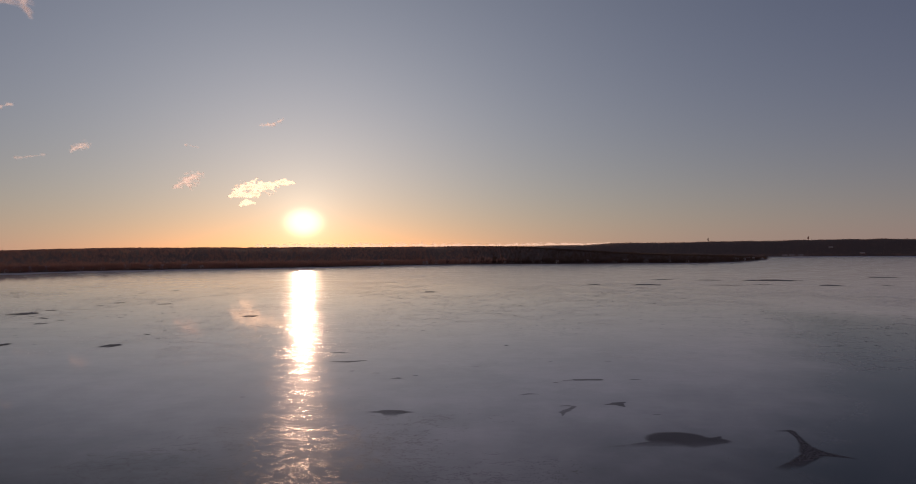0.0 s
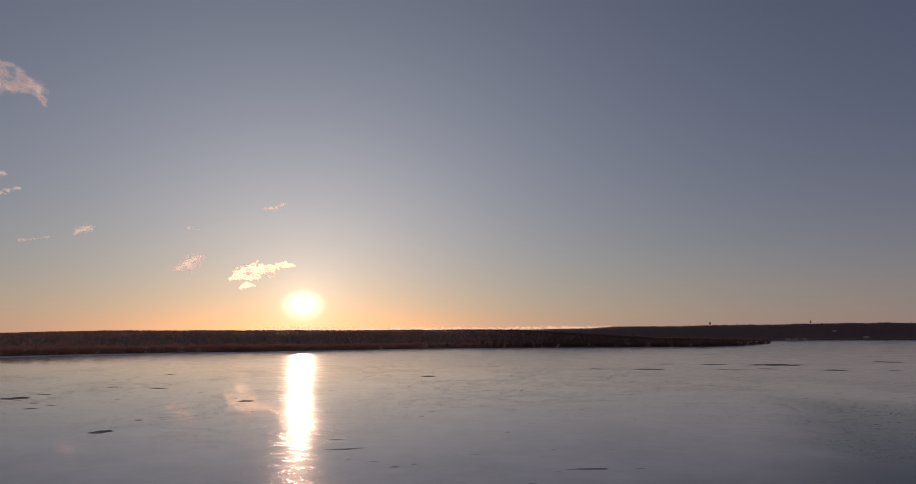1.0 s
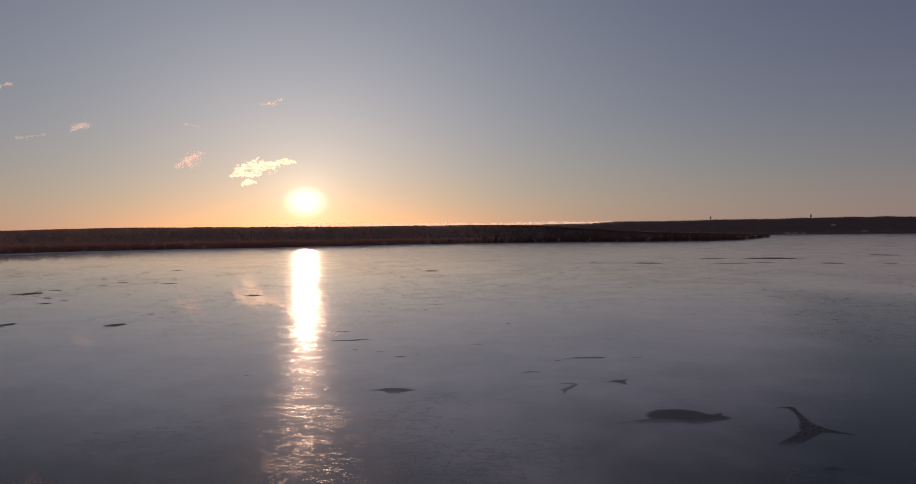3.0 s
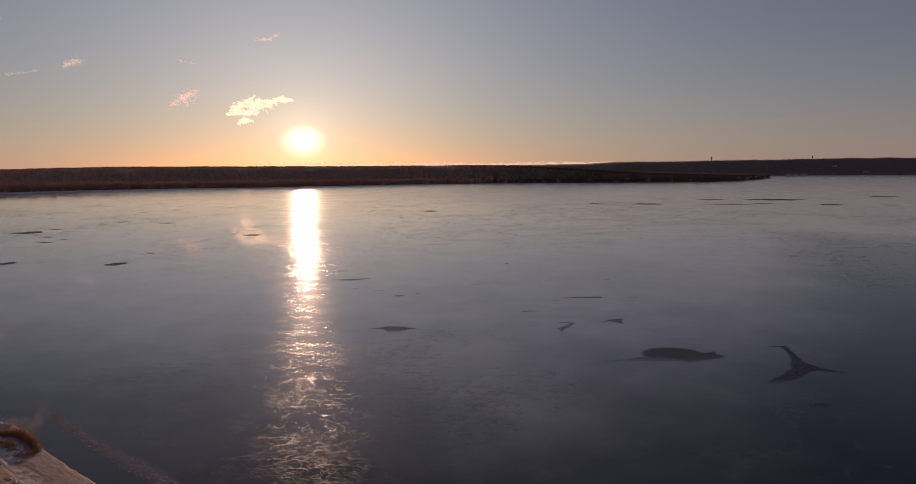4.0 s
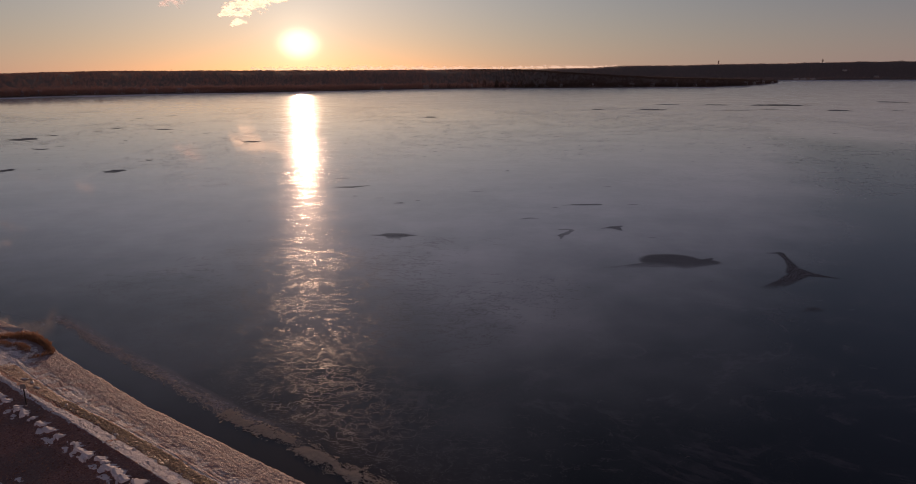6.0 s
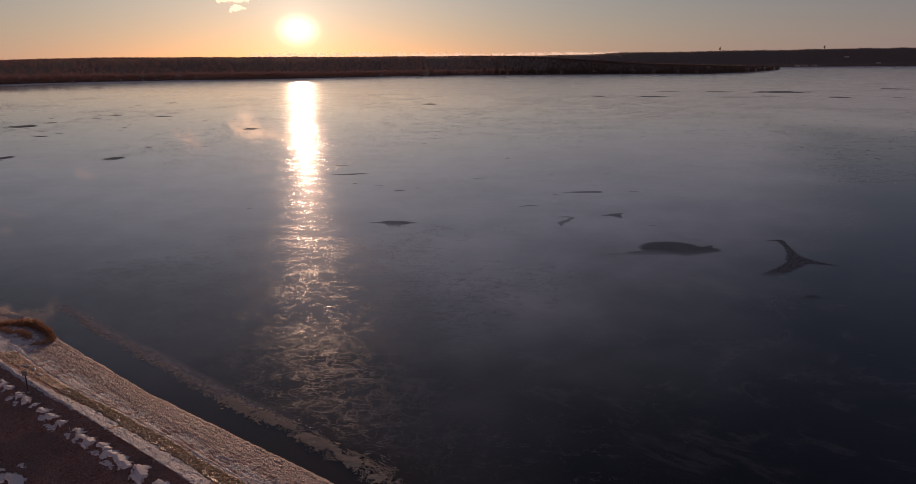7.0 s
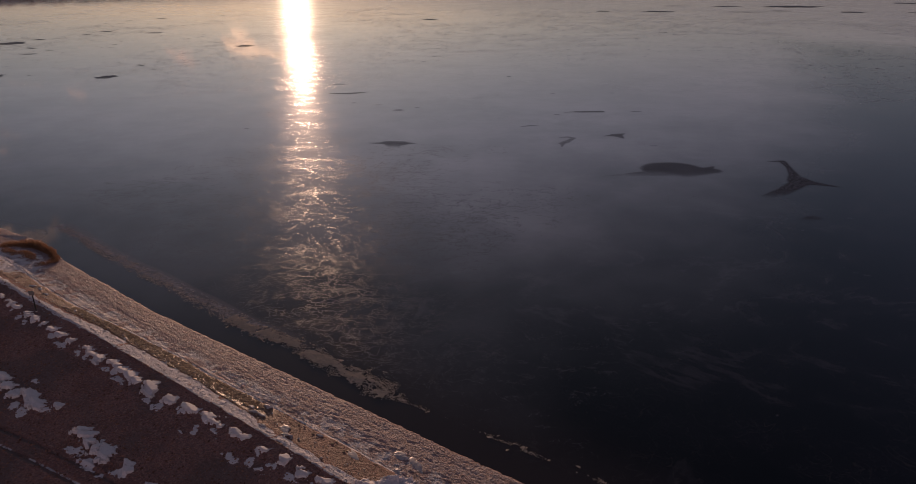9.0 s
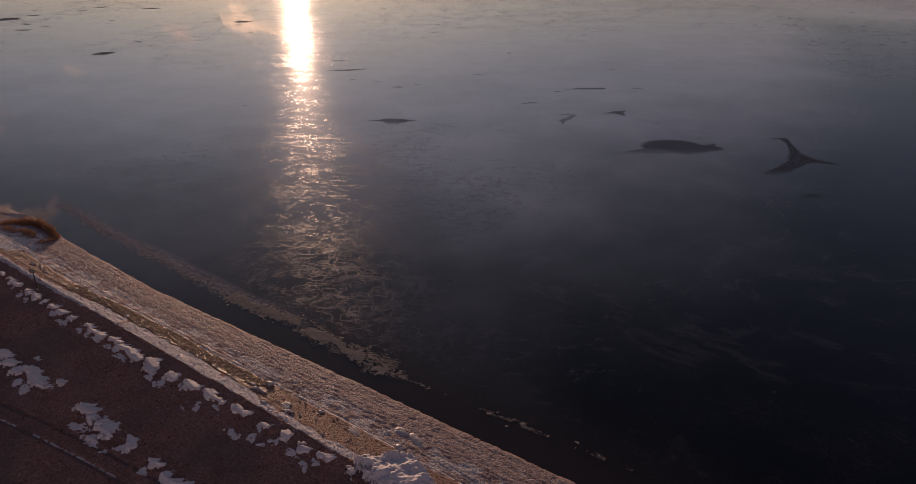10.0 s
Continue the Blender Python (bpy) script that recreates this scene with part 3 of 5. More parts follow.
def dab(a, b, turn=0.0):
    """Strokes for a long flat patch of half-length a and half-width b."""
    c, w = math.cos(radians(turn)), math.sin(radians(turn))
    q = max(a - b, 0.0)
    return [(-q * c * 0.3, -q * w * 0.3, q * c * 0.4, q * w * 0.4, b * 0.95, b), (-q * c, -q * w - 0.2 * b, 0, 0, b * 0.25, b * 0.7), (0, 0, q * c, q * w + 0.2 * b, b * 0.8, b * 0.3)]


ice_patch(35, 104.5, [(-0.9, 1.5, 0.3, 1.6, 4.9, 5.0), (1.0, 0.9, 6.0, 0.8, 4.3, 1.9), (5.6, 2.0, 6.9, 3.3, 1.0, 0.45), (-12.8, -2.4, -4.0, -0.6, 0.3, 1.7)],
          1.0, "large whale-shaped rippled patch of open water", 0.16, veil=(1.6, -4.8), ragged=0.12, full=0.62)
ice_patch(50.5, 97, [(1.9, 14.2, 4.4, 14.3, 0.25, 0.75), (4.4, 14.1, 3.5, 9.6, 0.8, 0.6), (3.5, 9.6, 2.4, 5.6, 0.6, 1.0), (2.4, 5.6, 1.9, 2.6, 1.0, 2.2), (2.0, 2.4, 6.4, -0.4, 1.7, 0.2),
                     (1.6, 1.8, -3.0, -2.6, 1.5, 1.2), (-3.0, -2.6, -6.1, -5.0, 1.2, 1.2)], 2.0, "forked dark patch of open water in the ice", 0.16, veil=(-1.0, -8.0), ragged=0.34, full=0.72)
ice_patch(44.5, 81.5, [(-2.2, -1.2, 1.8, 1.4, 0.8, 1.1)], 7.0, "faint misted patch of open water in the ice", veil=(2.6, -0.6))
ice_patch(-11.6, 122.7, [(-2.0, 1.8, 0.5, 1.2, 1.5, 1.9), (0.3, 1.2, 3.4, 1.4, 1.6, 0.4), (-0.8, 0.5, -0.4, -2.2, 1.8, 1.2), (-5.6, 1.5, -2.5, 1.4, 0.15, 0.8)], 3.0, "dotted patch of open water with a hanging belly", veil=(1.0, -4.0), ragged=0.2)
ice_patch(20.8, 128.4, [(-1.3, 0.4, 0.3, 0.8, 0.3, 0.6), (0.3, 0.8, 1.4, 0.0, 0.6, 0.5), (1.4, 0.0, -0.6, -3.2, 0.5, 0.8), (-0.6, -3.2, -1.9, -4.6, 0.9, 0.5), (-1.4, -4.4, -2.0, -7.2, 0.6, 0.3)],
          4.0, "hook-shaped patch of open water in the ice", ragged=0.4, full=0.36)
ice_patch(30.8, 130.4, [(-2.5, -0.4, 0.0, 0.4, 0.25, 1.1), (0.0, 0.4, 1.8, 1.7, 1.3, 0.5), (0.2, 0.2, 0.9, -2.2, 1.3, 0.4)], 5.0, "small fin-shaped patch of open water", ragged=0.2)
ice_patch(14.6, 139.2, [(-2.0, -0.8, 0.2, 0.5, 0.2, 0.6), (0.2, 0.5, 2.1, 0.2, 0.6, 0.2)], 6.0, "small curved sliver of open water", ragged=0.2)
ice_patch(28.4, 154.5, [(-4.5, -0.7, -1.5, 0.0, 0.2, 0.6), (-1.5, 0.0, 4.0, 0.3, 0.9, 1.1)], 8.0, "long thin sliver of open water in the ice", ragged=0.3)
ice_patch(-29.2, 179.8, [(-5.0, -0.6, 0.0, -0.4, 0.5, 1.4), (0.0, -0.4, 4.8, 2.0, 1.5, 0.4)], 9.0, "long thin sliver of open water in the ice", ragged=0.3)
# x, y, half-length, half-depth
LEFT = [(-201, 311, 7.3, 17.7), (-199, 330, 3.5, 7.1), (-168, 270, 3.3, 4.8), (-179, 291, 2.2, 4.2), (-190, 356, 2.7, 5.0), (-189, 375, 3.2, 8.7), (-215, 458, 2.3, 9.6),
        (-204, 483, 4.3, 10.4), (-160, 367, 5.5, 8.2), (-108, 209, 3.7, 7.0), (-143, 210, 2.7, 7.6), (-109, 236, 1.2, 2.6), (-167, 282, 1.9, 3.2)]
MIDDLE = [(-93, 301, 5.2, 9.3), (-34.4, 195, 3.1, 1.4), (-19.7, 163, 1.8, 0.8), (-14.2, 156.4, 1.6, 1.6), (4.3, 172.6, 1.9, 1.0),
          (15, 210, 0.9, 1.9), (24.6, 179.3, 0.9, 0.8), (21.9, 151.3, 1.0, 0.8), (40.7, 155, 1.7, 0.9), (40, 180.2, 1.3, 0.9), (36.0, 122.1, 1.1, 0.5)]
RIGHT = [(-20, 470, 6.4, 15.3), (115, 570, 6.7, 18.1), (158, 565, 15.5, 22.7),
         (199, 659, 14.4, 15.4), (243, 650, 16.4, 24.6), (299, 644, 33.9, 43.7), (259, 574, 10.9, 14.8), (223, 559, 23.5, 11.5), (307, 556, 11.7, 24.1), (449, 713, 18.8, 32.6), (352, 550, 6.9, 12.2)]
for i, (x, y, a, b) in enumerate(LEFT + MIDDLE + RIGHT):
    ice_patch(x, y, dab(1.0, 0.3, i * 7 % 5 - 2), 5 + i * 3.1, cell=0.035, stretch=(a * 1.15, b * (1.5 if y > 250 else 2.0)), veil=(0.1, -0.5), ragged=0.9, full=0.95 if y > 200 else 0.5)
# dark holes where stones or spring water come through
for x, y, r in ((-26.0, 165.7, 0.5), (-10.0, 159.6, 0.5), (-43.7, 136.6, 0.4)):
    ice_patch(x, y, [(-r * 0.4, 0, r * 0.4, 0.1, r, r * 0.9)], x, "small round black hole in the ice", 0.08, ragged=0.1)


def flaws(count, seed):
    """Short dark flaws in the frosted ice, too many to tell apart."""
    rng = np.random.RandomState(seed)
    V, F, base = [], [], 0
    for i in range(count):
        az, r = rng.uniform(-36, 36), 240 + 300 * rng.beta(1.5, 2.2)
        if rng.rand() > 0.25 + 0.9 * fbm(np.array([az * 0.25]), np.array([r * 0.02]), 3)[0] ** 2 * 2:
            continue
        n = rng.randint(5, 9)
        a = np.sort(rng.rand(n)) * 6.28
        p = r / 420 * rng.uniform(0.16, 0.5)
        V.append(np.stack([math.sin(radians(az)) * r + np.cos(a) * p * rng.uniform(0.8, 4.2), math.cos(radians(az)) * r + np.sin(a) * p * rng.uniform(0.8, 2.6), np.full(n, 0.01)], 1))
        F.append(list(range(base, base + n)))
        base += n
    return mesh_ob("ice_flaws", np.concatenate(V), F, WATER, attrs={"cover": np.full(base, 0.75)})


tagged(flaws(2300, 41), "small dark flaws scattered over frosted ice", "ice flaws", kind="stuff")


# ------------------------------------------------------------------ far land
def by_az(table):
    az, v = zip(*table)
    return lambda q: np.interp(q, az, v)


near_shore = by_az([(-80, 700), (-50, 930), (-34.3, 994), (-28.9, 1037), (-22.9, 1069), (-16.2, 1088), (-9.1, 1164), (-1.7, 1278),
                    (4.4, 1330), (13, 1416), (19.9, 1529), (22.5, 1697), (24.0, 1960), (24.7, 2150)])
near_sky = by_az([(-80, 0.2), (-34.3, -0.08), (-30.8, 0.04), (-27, 0.12), (-22.9, 0.15), (-9.1, 0.19), (-1.7, 0.25), (4.8, 0.28),
                  (8.2, 0.1), (10.7, -0.05), (13, -0.19), (15.4, -0.29), (19.9, -0.42), (22.5, -0.5), (24.7, -0.62)])
far_shore = by_az([(-20, 2700), (10, 2700), (25.4, 2940), (30.1, 3326), (34.3, 3482), (60, 3600)])
far_sky = by_az([(-20, -0.2), (2, 0.2), (8.2, 0.35), (10.7, 0.39), (13, 0.54), (15.4, 0.58), (19.9, 0.61), (24.2, 0.68), (28.2, 0.75),
                 (34.3, 0.78), (60, 0.8)])


near_depth = by_az([(-80, 1500), (-3, 1500), (9, 420), (60, 420)])
far_depth = by_az([(-80, 1300), (80, 1300)])


def land_height(az, r, shore_f, sky_f, depth_f, trees, ridge):
    """Ground height at azimuth and distance: a low bank, then a slope up to the wooded ridge."""
    depth = depth_f(az)
    k = (r - shore_f(az)) / depth
    top = np.maximum(EYE + (shore_f(az) + ridge * depth) * np.tan(np.radians(sky_f(az))) - 0.47 * trees, 1.2)
    h = 0.8 * ease(k, 0, 0.02) + top * ease(k, 0.03, ridge) ** 0.9
    return h * (1 + 0.10 * (fbm(az * 0.9, k * 5, 3) - 0.5)) - 1.0 * (k < 0)


def polar(az, r):
    return np.sin(np.radians(az)) * r, np.cos(np.radians(az)) * r


def land(name, az0, az1, shore_f, sky_f, depth_f, trees, ridge, label, n=320):
    az = np.linspace(az0, az1, n)
    k = np.concatenate([[-0.02, 0, 0.01, 0.02], np.linspace(0.04, 1, 26), [1.3, 2.0]])
    A, K = np.meshgrid(az, k, indexing="ij")
    wob = 10 * (fbm(A * 2.2, A * 0 + 5, 3) - 0.5)
    R = np.minimum(shore_f(A) + wob * np.where(shore_f(A) > 2300, 3.2, 1.0) + K * depth_f(A), 4950)
    Hh = land_height(A, R, shore_f, sky_f, depth_f, trees, ridge)
    x, y = polar(A, R)
    ob = mesh_ob(name, np.stack([x.ravel(), y.ravel(), Hh.ravel()], 1), grid_faces(len(az), len(k))[:, ::-1], LAND, smooth=True)
    return tagged(ob, label, "shore", kind="structure")


land("ground_near_shore", -80, 24.7, near_shore, near_sky, near_depth, 11.0, 0.75, "low wooded shore across the lake")
land("ground_far_shore", -20, 60, far_shore, far_sky, far_depth, 13.0, 0.8, "far wooded ridge beyond the point")


def margin(name, az0, az1, shore_f, reach, label, n=260, m=10):
    """Snow-dusted ice that fringes a far shore, with a ragged outer edge."""
    az = np.linspace(az0, az1, n)
    A, K = np.meshgrid(az, np.linspace(0, 1, m), indexing="ij")
    out_ = reach * (0.35 + 1.1 * fbm(A * 1.3 + 4, A * 0 + 2, 4))
    R = shore_f(A) + 12 - K * (out_ + 12)
    x, y = polar(A, R)
    ob = mesh_ob(name, np.stack([x.ravel(), y.ravel(), np.full(x.size, 0.03)], 1), grid_faces(n, m), SHORE_ICE)
    return tagged(ob, label, "ice", kind="structure")


margin("water_ice_near_margin", -60, 24.9, near_shore, 55, "pale snow-dusted ice along the near shore")
margin("water_ice_far_margin", 20, 50, far_shore, 330, "pale snow-dusted ice along the far shore")


def twigs(rng, n, height, width):
    """Triangles of bare twig sprays in a crown, and a three-sided trunk: verts (m, 3, 3)."""
    th, ph = rng.rand(n) * 2 * np.pi, np.arccos(rng.uniform(-1, 1, n))
    rad = rng.rand(n) ** 0.45
    c = np.stack([np.sin(ph) * np.cos(th) * rad * width, np.sin(ph) * np.sin(th) * rad * width,
                  height * (0.54 + 0.46 * np.cos(ph) * rad)], 1)
    size = width * rng.uniform(0.16, 0.36, n)
    t = c[:, None, :] + rng.normal(0, 1, (n, 3, 3)) * size[:, None, None] * np.array([0.55, 0.55, 0.75])
    trunk = []
    for i in range(3):
        a, b = 2.1 * i, 2.1 * (i + 1)
        w = height * 0.02
        trunk.append([[math.cos(a) * w, math.sin(a) * w, -1], [math.cos(b) * w, math.sin(b) * w, -1], [0, 0, height * 0.75]])
    return np.concatenate([t, np.array(trunk)])


def woods(name, count, az0, az1, shore_f, sky_f, depth_f, trees, ridge, twig_n, material, label, seed):
    rng = np.random.RandomState(seed)
    kinds = [twigs(rng, twig_n, 1.0, rng.uniform(0.26, 0.4)) for _ in range(12)]
    az = rng.uniform(az0, az1, count)
    az = np.where(np.abs(az - 2.3) < 5, az + rng.normal(0, 2.2, count), az)
    u = rng.rand(count)
    k = np.where(u < 0.2, rng.uniform(0.015, 0.12, count) * 420 / np.minimum(depth_f(az), 1300), np.where(u < 0.52, rng.uniform(ridge - 0.12, ridge + 0.12, count), rng.uniform(0.03, 0.9, count)))
    r = shore_f(az) + k * depth_f(az)
    h = land_height(az, r, shore_f, sky_f, depth_f, trees, ridge)
    x, y = polar(az, r)
    tall = trees * rng.uniform(0.5, 0.8, count) * (0.88 + 0.24 * fbm(az * 3, k * 4, 3))
    tall = np.where(k < 0.04, tall * 1.25, tall)
    tall = np.where(np.abs(k - ridge) < 0.16, trees * rng.uniform(0.36, 0.52, count), tall)
    tall = np.where(rng.rand(count) < np.where(k > ridge - 0.16, 0.5, 0.3), tall * rng.uniform(0.4, 0.65, count), tall)
    pick, spin = rng.randint(0, 12, count), rng.rand(count) * 6.28
    tris = []
    for i in range(count):
        t = kinds[pick[i]] * tall[i]
        if abs(k[i] - ridge) < 0.16:      # low spreading crowns that close the skyline
            t = t * np.array([2.0, 2.0, 1.0]) - np.array([0.0, 0.0, 0.22 * tall[i]])
        c, s_ = math.cos(spin[i]), math.sin(spin[i])
        tris.append(np.stack([t[..., 0] * c - t[..., 1] * s_ + x[i], t[..., 0] * s_ + t[..., 1] * c + y[i], t[..., 2] + h[i]], -1))
    v = np.concatenate(tris).reshape(-1, 3)
    me = bpy.data.meshes.new(name)
    me.vertices.add(len(v))
    me.vertices.foreach_set("co", v.ravel())
    me.loops.add(len(v))
    me.loops.foreach_set("vertex_index", np.arange(len(v)))
    me.polygons.add(len(v) // 3)
    me.polygons.foreach_set("loop_start", np.arange(0, len(v), 3))
    me.update(calc_edges=True)
    me.materials.append(material)
    return tagged(new(name, me), label, "woods", kind="stuff")


woods("bare_woods", 19000, -44, 2.6, near_shore, near_sky, near_depth, 11.0, 0.75, 42, WOODS, "bare brown winter woods along the lake shore", 3)
woods("point_woods", 7800, 2.0, 24.6, near_shore, near_sky, near_depth, 11.0, 0.75, 42, POINTWOODS, "dark mixed winter woods on the wooded point", 6)
woods("far_woods", 13000, 1, 42, far_shore, far_sky, far_depth, 13.0, 0.8, 22, FARWOODS, "hazy bare woods on the far ridge", 4)


# ------------------------------------------------------------------ houses on the shores
def house(wide, deep, tall, siding, label):
    root = tagged(new("house"), label, "house", "houses on the shore")
    part("wall", box(wide, deep, tall), siding, root)
    bm = bmesh.new()
    o, rise = 0.4, deep * 0.36
    pts = [(-wide / 2 - o, -deep / 2 - o, tall - 0.1), (-wide / 2 - o, deep / 2 + o, tall - 0.1), (-wide / 2 - o, 0, tall + rise),
           (wide / 2 + o, -deep / 2 - o, tall - 0.1), (wide / 2 + o, deep / 2 + o, tall - 0.1), (wide / 2 + o, 0, tall + rise)]
    vs = [bm.verts.new(p) for p in pts]
    for f in ((0, 2, 1), (3, 4, 5), (0, 3, 5, 2), (1, 2, 5, 4), (0, 1, 4, 3)):
        bm.faces.new([vs[i] for i in f])
    roof = part("roof", bm, ROOF, root)
    part("chimney", box(0.8, 0.8, 1.6, (wide * 0.25, 0, tall + rise - 0.7)), CONCRETE, roof)
    part("door", box(1.0, 0.08, 2.1, (0, -deep / 2 - 0.04, 0.05)), TRIM, root)
    for fl in range(max(1, int(tall // 2.7))):
        for i in range(max(2, int(wide // 3))):
            x = -wide / 2 + (i + 0.5) * wide / max(2, int(wide // 3))
            if fl == 0 and abs(x) < 1.2:
                continue
            w = part("window", box(1.3, 0.1, 1.4, (x, -deep / 2 - 0.03, 0.9 + 2.7 * fl)), TRIM, root)
            part("pane", box(1.1, 0.06, 1.2, (x, -deep / 2 - 0.08, 1.0 + 2.7 * fl)), GLASS, w)
    return root


def on_land(az, k, shore_f, sky_f, depth_f, trees, ridge, sink=0.3):
    r = float(shore_f(az)) + k * (420 if shore_f is near_shore else 1300)
    x, y = polar(az, r)
    return x, y, float(land_height(np.array([az]), np.array([r]), shore_f, sky_f, depth_f, trees, ridge)[0]) - sink


NEAR = (near_shore, near_sky, near_depth, 11.0, 0.75)
FAR = (far_shore, far_sky, far_depth, 13.0, 0.8)
cottage = house(7.5, 6, 2.9, SIDING, "pale lakeside cottage with a snowy roof")
villa = house(9, 6, 5.0, SIDING, "pale two-storey lake house with a snowy roof")
grey = house(9, 6.5, 4.6, SIDING_B, "grey lake house with a snowy roof among trees")
lodge = house(19, 8, 5.0, SIDING, "long pale lodge at the end of the point")
PLACES = [(villa, -33.2, 0.09), (grey, -32.3, 0.06), (cottage, -30.4, 0.08), (cottage, -27.9, 0.05), (villa, -26.2, 0.07), (villa, -22.1, 0.06), (cottage, -20.9, 0.05), (grey, -18.4, 0.08), (cottage, -6.5, 0.05), (grey, 6.4, 0.05),
          (cottage, 7.2, 0.04), (cottage, 13.1, 0.04), (villa, 14.0, 0.05), (grey, 17.4, 0.04), (cottage, 18.8, 0.03), (cottage, -33.9, 0.05), (villa, -31.4, 0.10), (cottage, -29.3, 0.06), (villa, -24.6, 0.05), (grey, -23.6, 0.07),
          (villa, -2.8, 0.04), (grey, -1.9, 0.07), (villa, 0.9, 0.03), (cottage, 1.7, 0.05), (villa, 3.2, 0.05), (cottage, 3.9, 0.03),
          (villa, 4.6, 0.04), (grey, 5.3, 0.06), (villa, 8.3, 0.03), (villa, 10.8, 0.03), (cottage, 11.2, 0.05), (grey, 15.6, 0.03),
          (lodge, 22.3, 0.07), (lodge, 23.5, 0.10), (cottage, 24.3, 0.03), (grey, 23.0, 0.04)]
used = set()
for i, (kind, az, k) in enumerate(PLACES):
    m = pose(*on_land(az, (0.9 if az < 0 else 1.7) * k, *NEAR), 0, 0, -az + (i * 37 % 50 - 25))
    if kind.name in used:
        copy_thing(kind, m)
    else:
        kind.matrix_basis = m
        used.add(kind.name)
for az, k in ((25.9, 0.012), (26.4, 0.014), (27.0, 0.012), (29.0, 0.35), (31.0, 0.15)):
    copy_thing(lodge, pose(*on_land(az, k, *FAR), 0, 0, -az + 8))


# ------------------------------------------------------------------ trees that stand out singly
def lone_tree(tall, width, seed, label, leaf=None):
    rng = np.random.RandomState(seed)
    root = tagged(new("tree"), label, "tree", "single trees")
    part("trunk", tube(tall * 0.028, tall * 0.008, tall * 0.8, 7), BARK, root)
    for i in range(6):
        a = i * 1.05 + rng.rand() * 0.5
        tilt = Matrix.Rotation(a, 4, "Z") @ Matrix.Rotation(radians(rng.uniform(30, 55)), 4, "Y")
        part("limb", tube(tall * 0.011, tall * 0.003, tall * 0.42, 5, (0, 0, tall * (0.34 + 0.06 * i)), tilt), BARK, root)
    t = twigs(rng, 260, tall, width)[:260]
    mesh_ob("crown", t.reshape(-1, 3), np.arange(780).reshape(-1, 3), leaf or WOODS, root)
    return root


oak = lone_tree(8, 3.4, 21, "bare broad-crowned tree at the shore")
maple = lone_tree(9, 2.8, 22, "tall bare tree at the shore")
pine = lone_tree(16, 3.6, 24, "tall dark pine at the wooded point", POINTWOODS)
rng = np.random.RandomState(5)
pine.matrix_basis = pose(*on_land(3.1, 0.02, *NEAR))
oak.matrix_basis = pose(*on_land(-30.2, 0.03, *NEAR))
maple.matrix_basis = pose(*on_land(-12.0, 0.03, *NEAR))
for i in range(58):
    az = -35 + i * 1.02 + rng.uniform(-0.4, 0.4)
    copy_thing(pine if az > 2 else (oak, maple)[i % 2], pose(*on_land(min(az, 24.3), rng.uniform(0.018, 0.05), *NEAR), 0, 0, rng.uniform(0, 360)))
lonely = lone_tree(22, 5.0, 23, "lone tall tree above the far ridge")
lonely.matrix_basis = pose(*on_land(20.4, 0.8, *FAR, sink=-1))
copy_thing(lonely, pose(*on_land(27.5, 0.8, *FAR, sink=-1), 0, 0, 70))


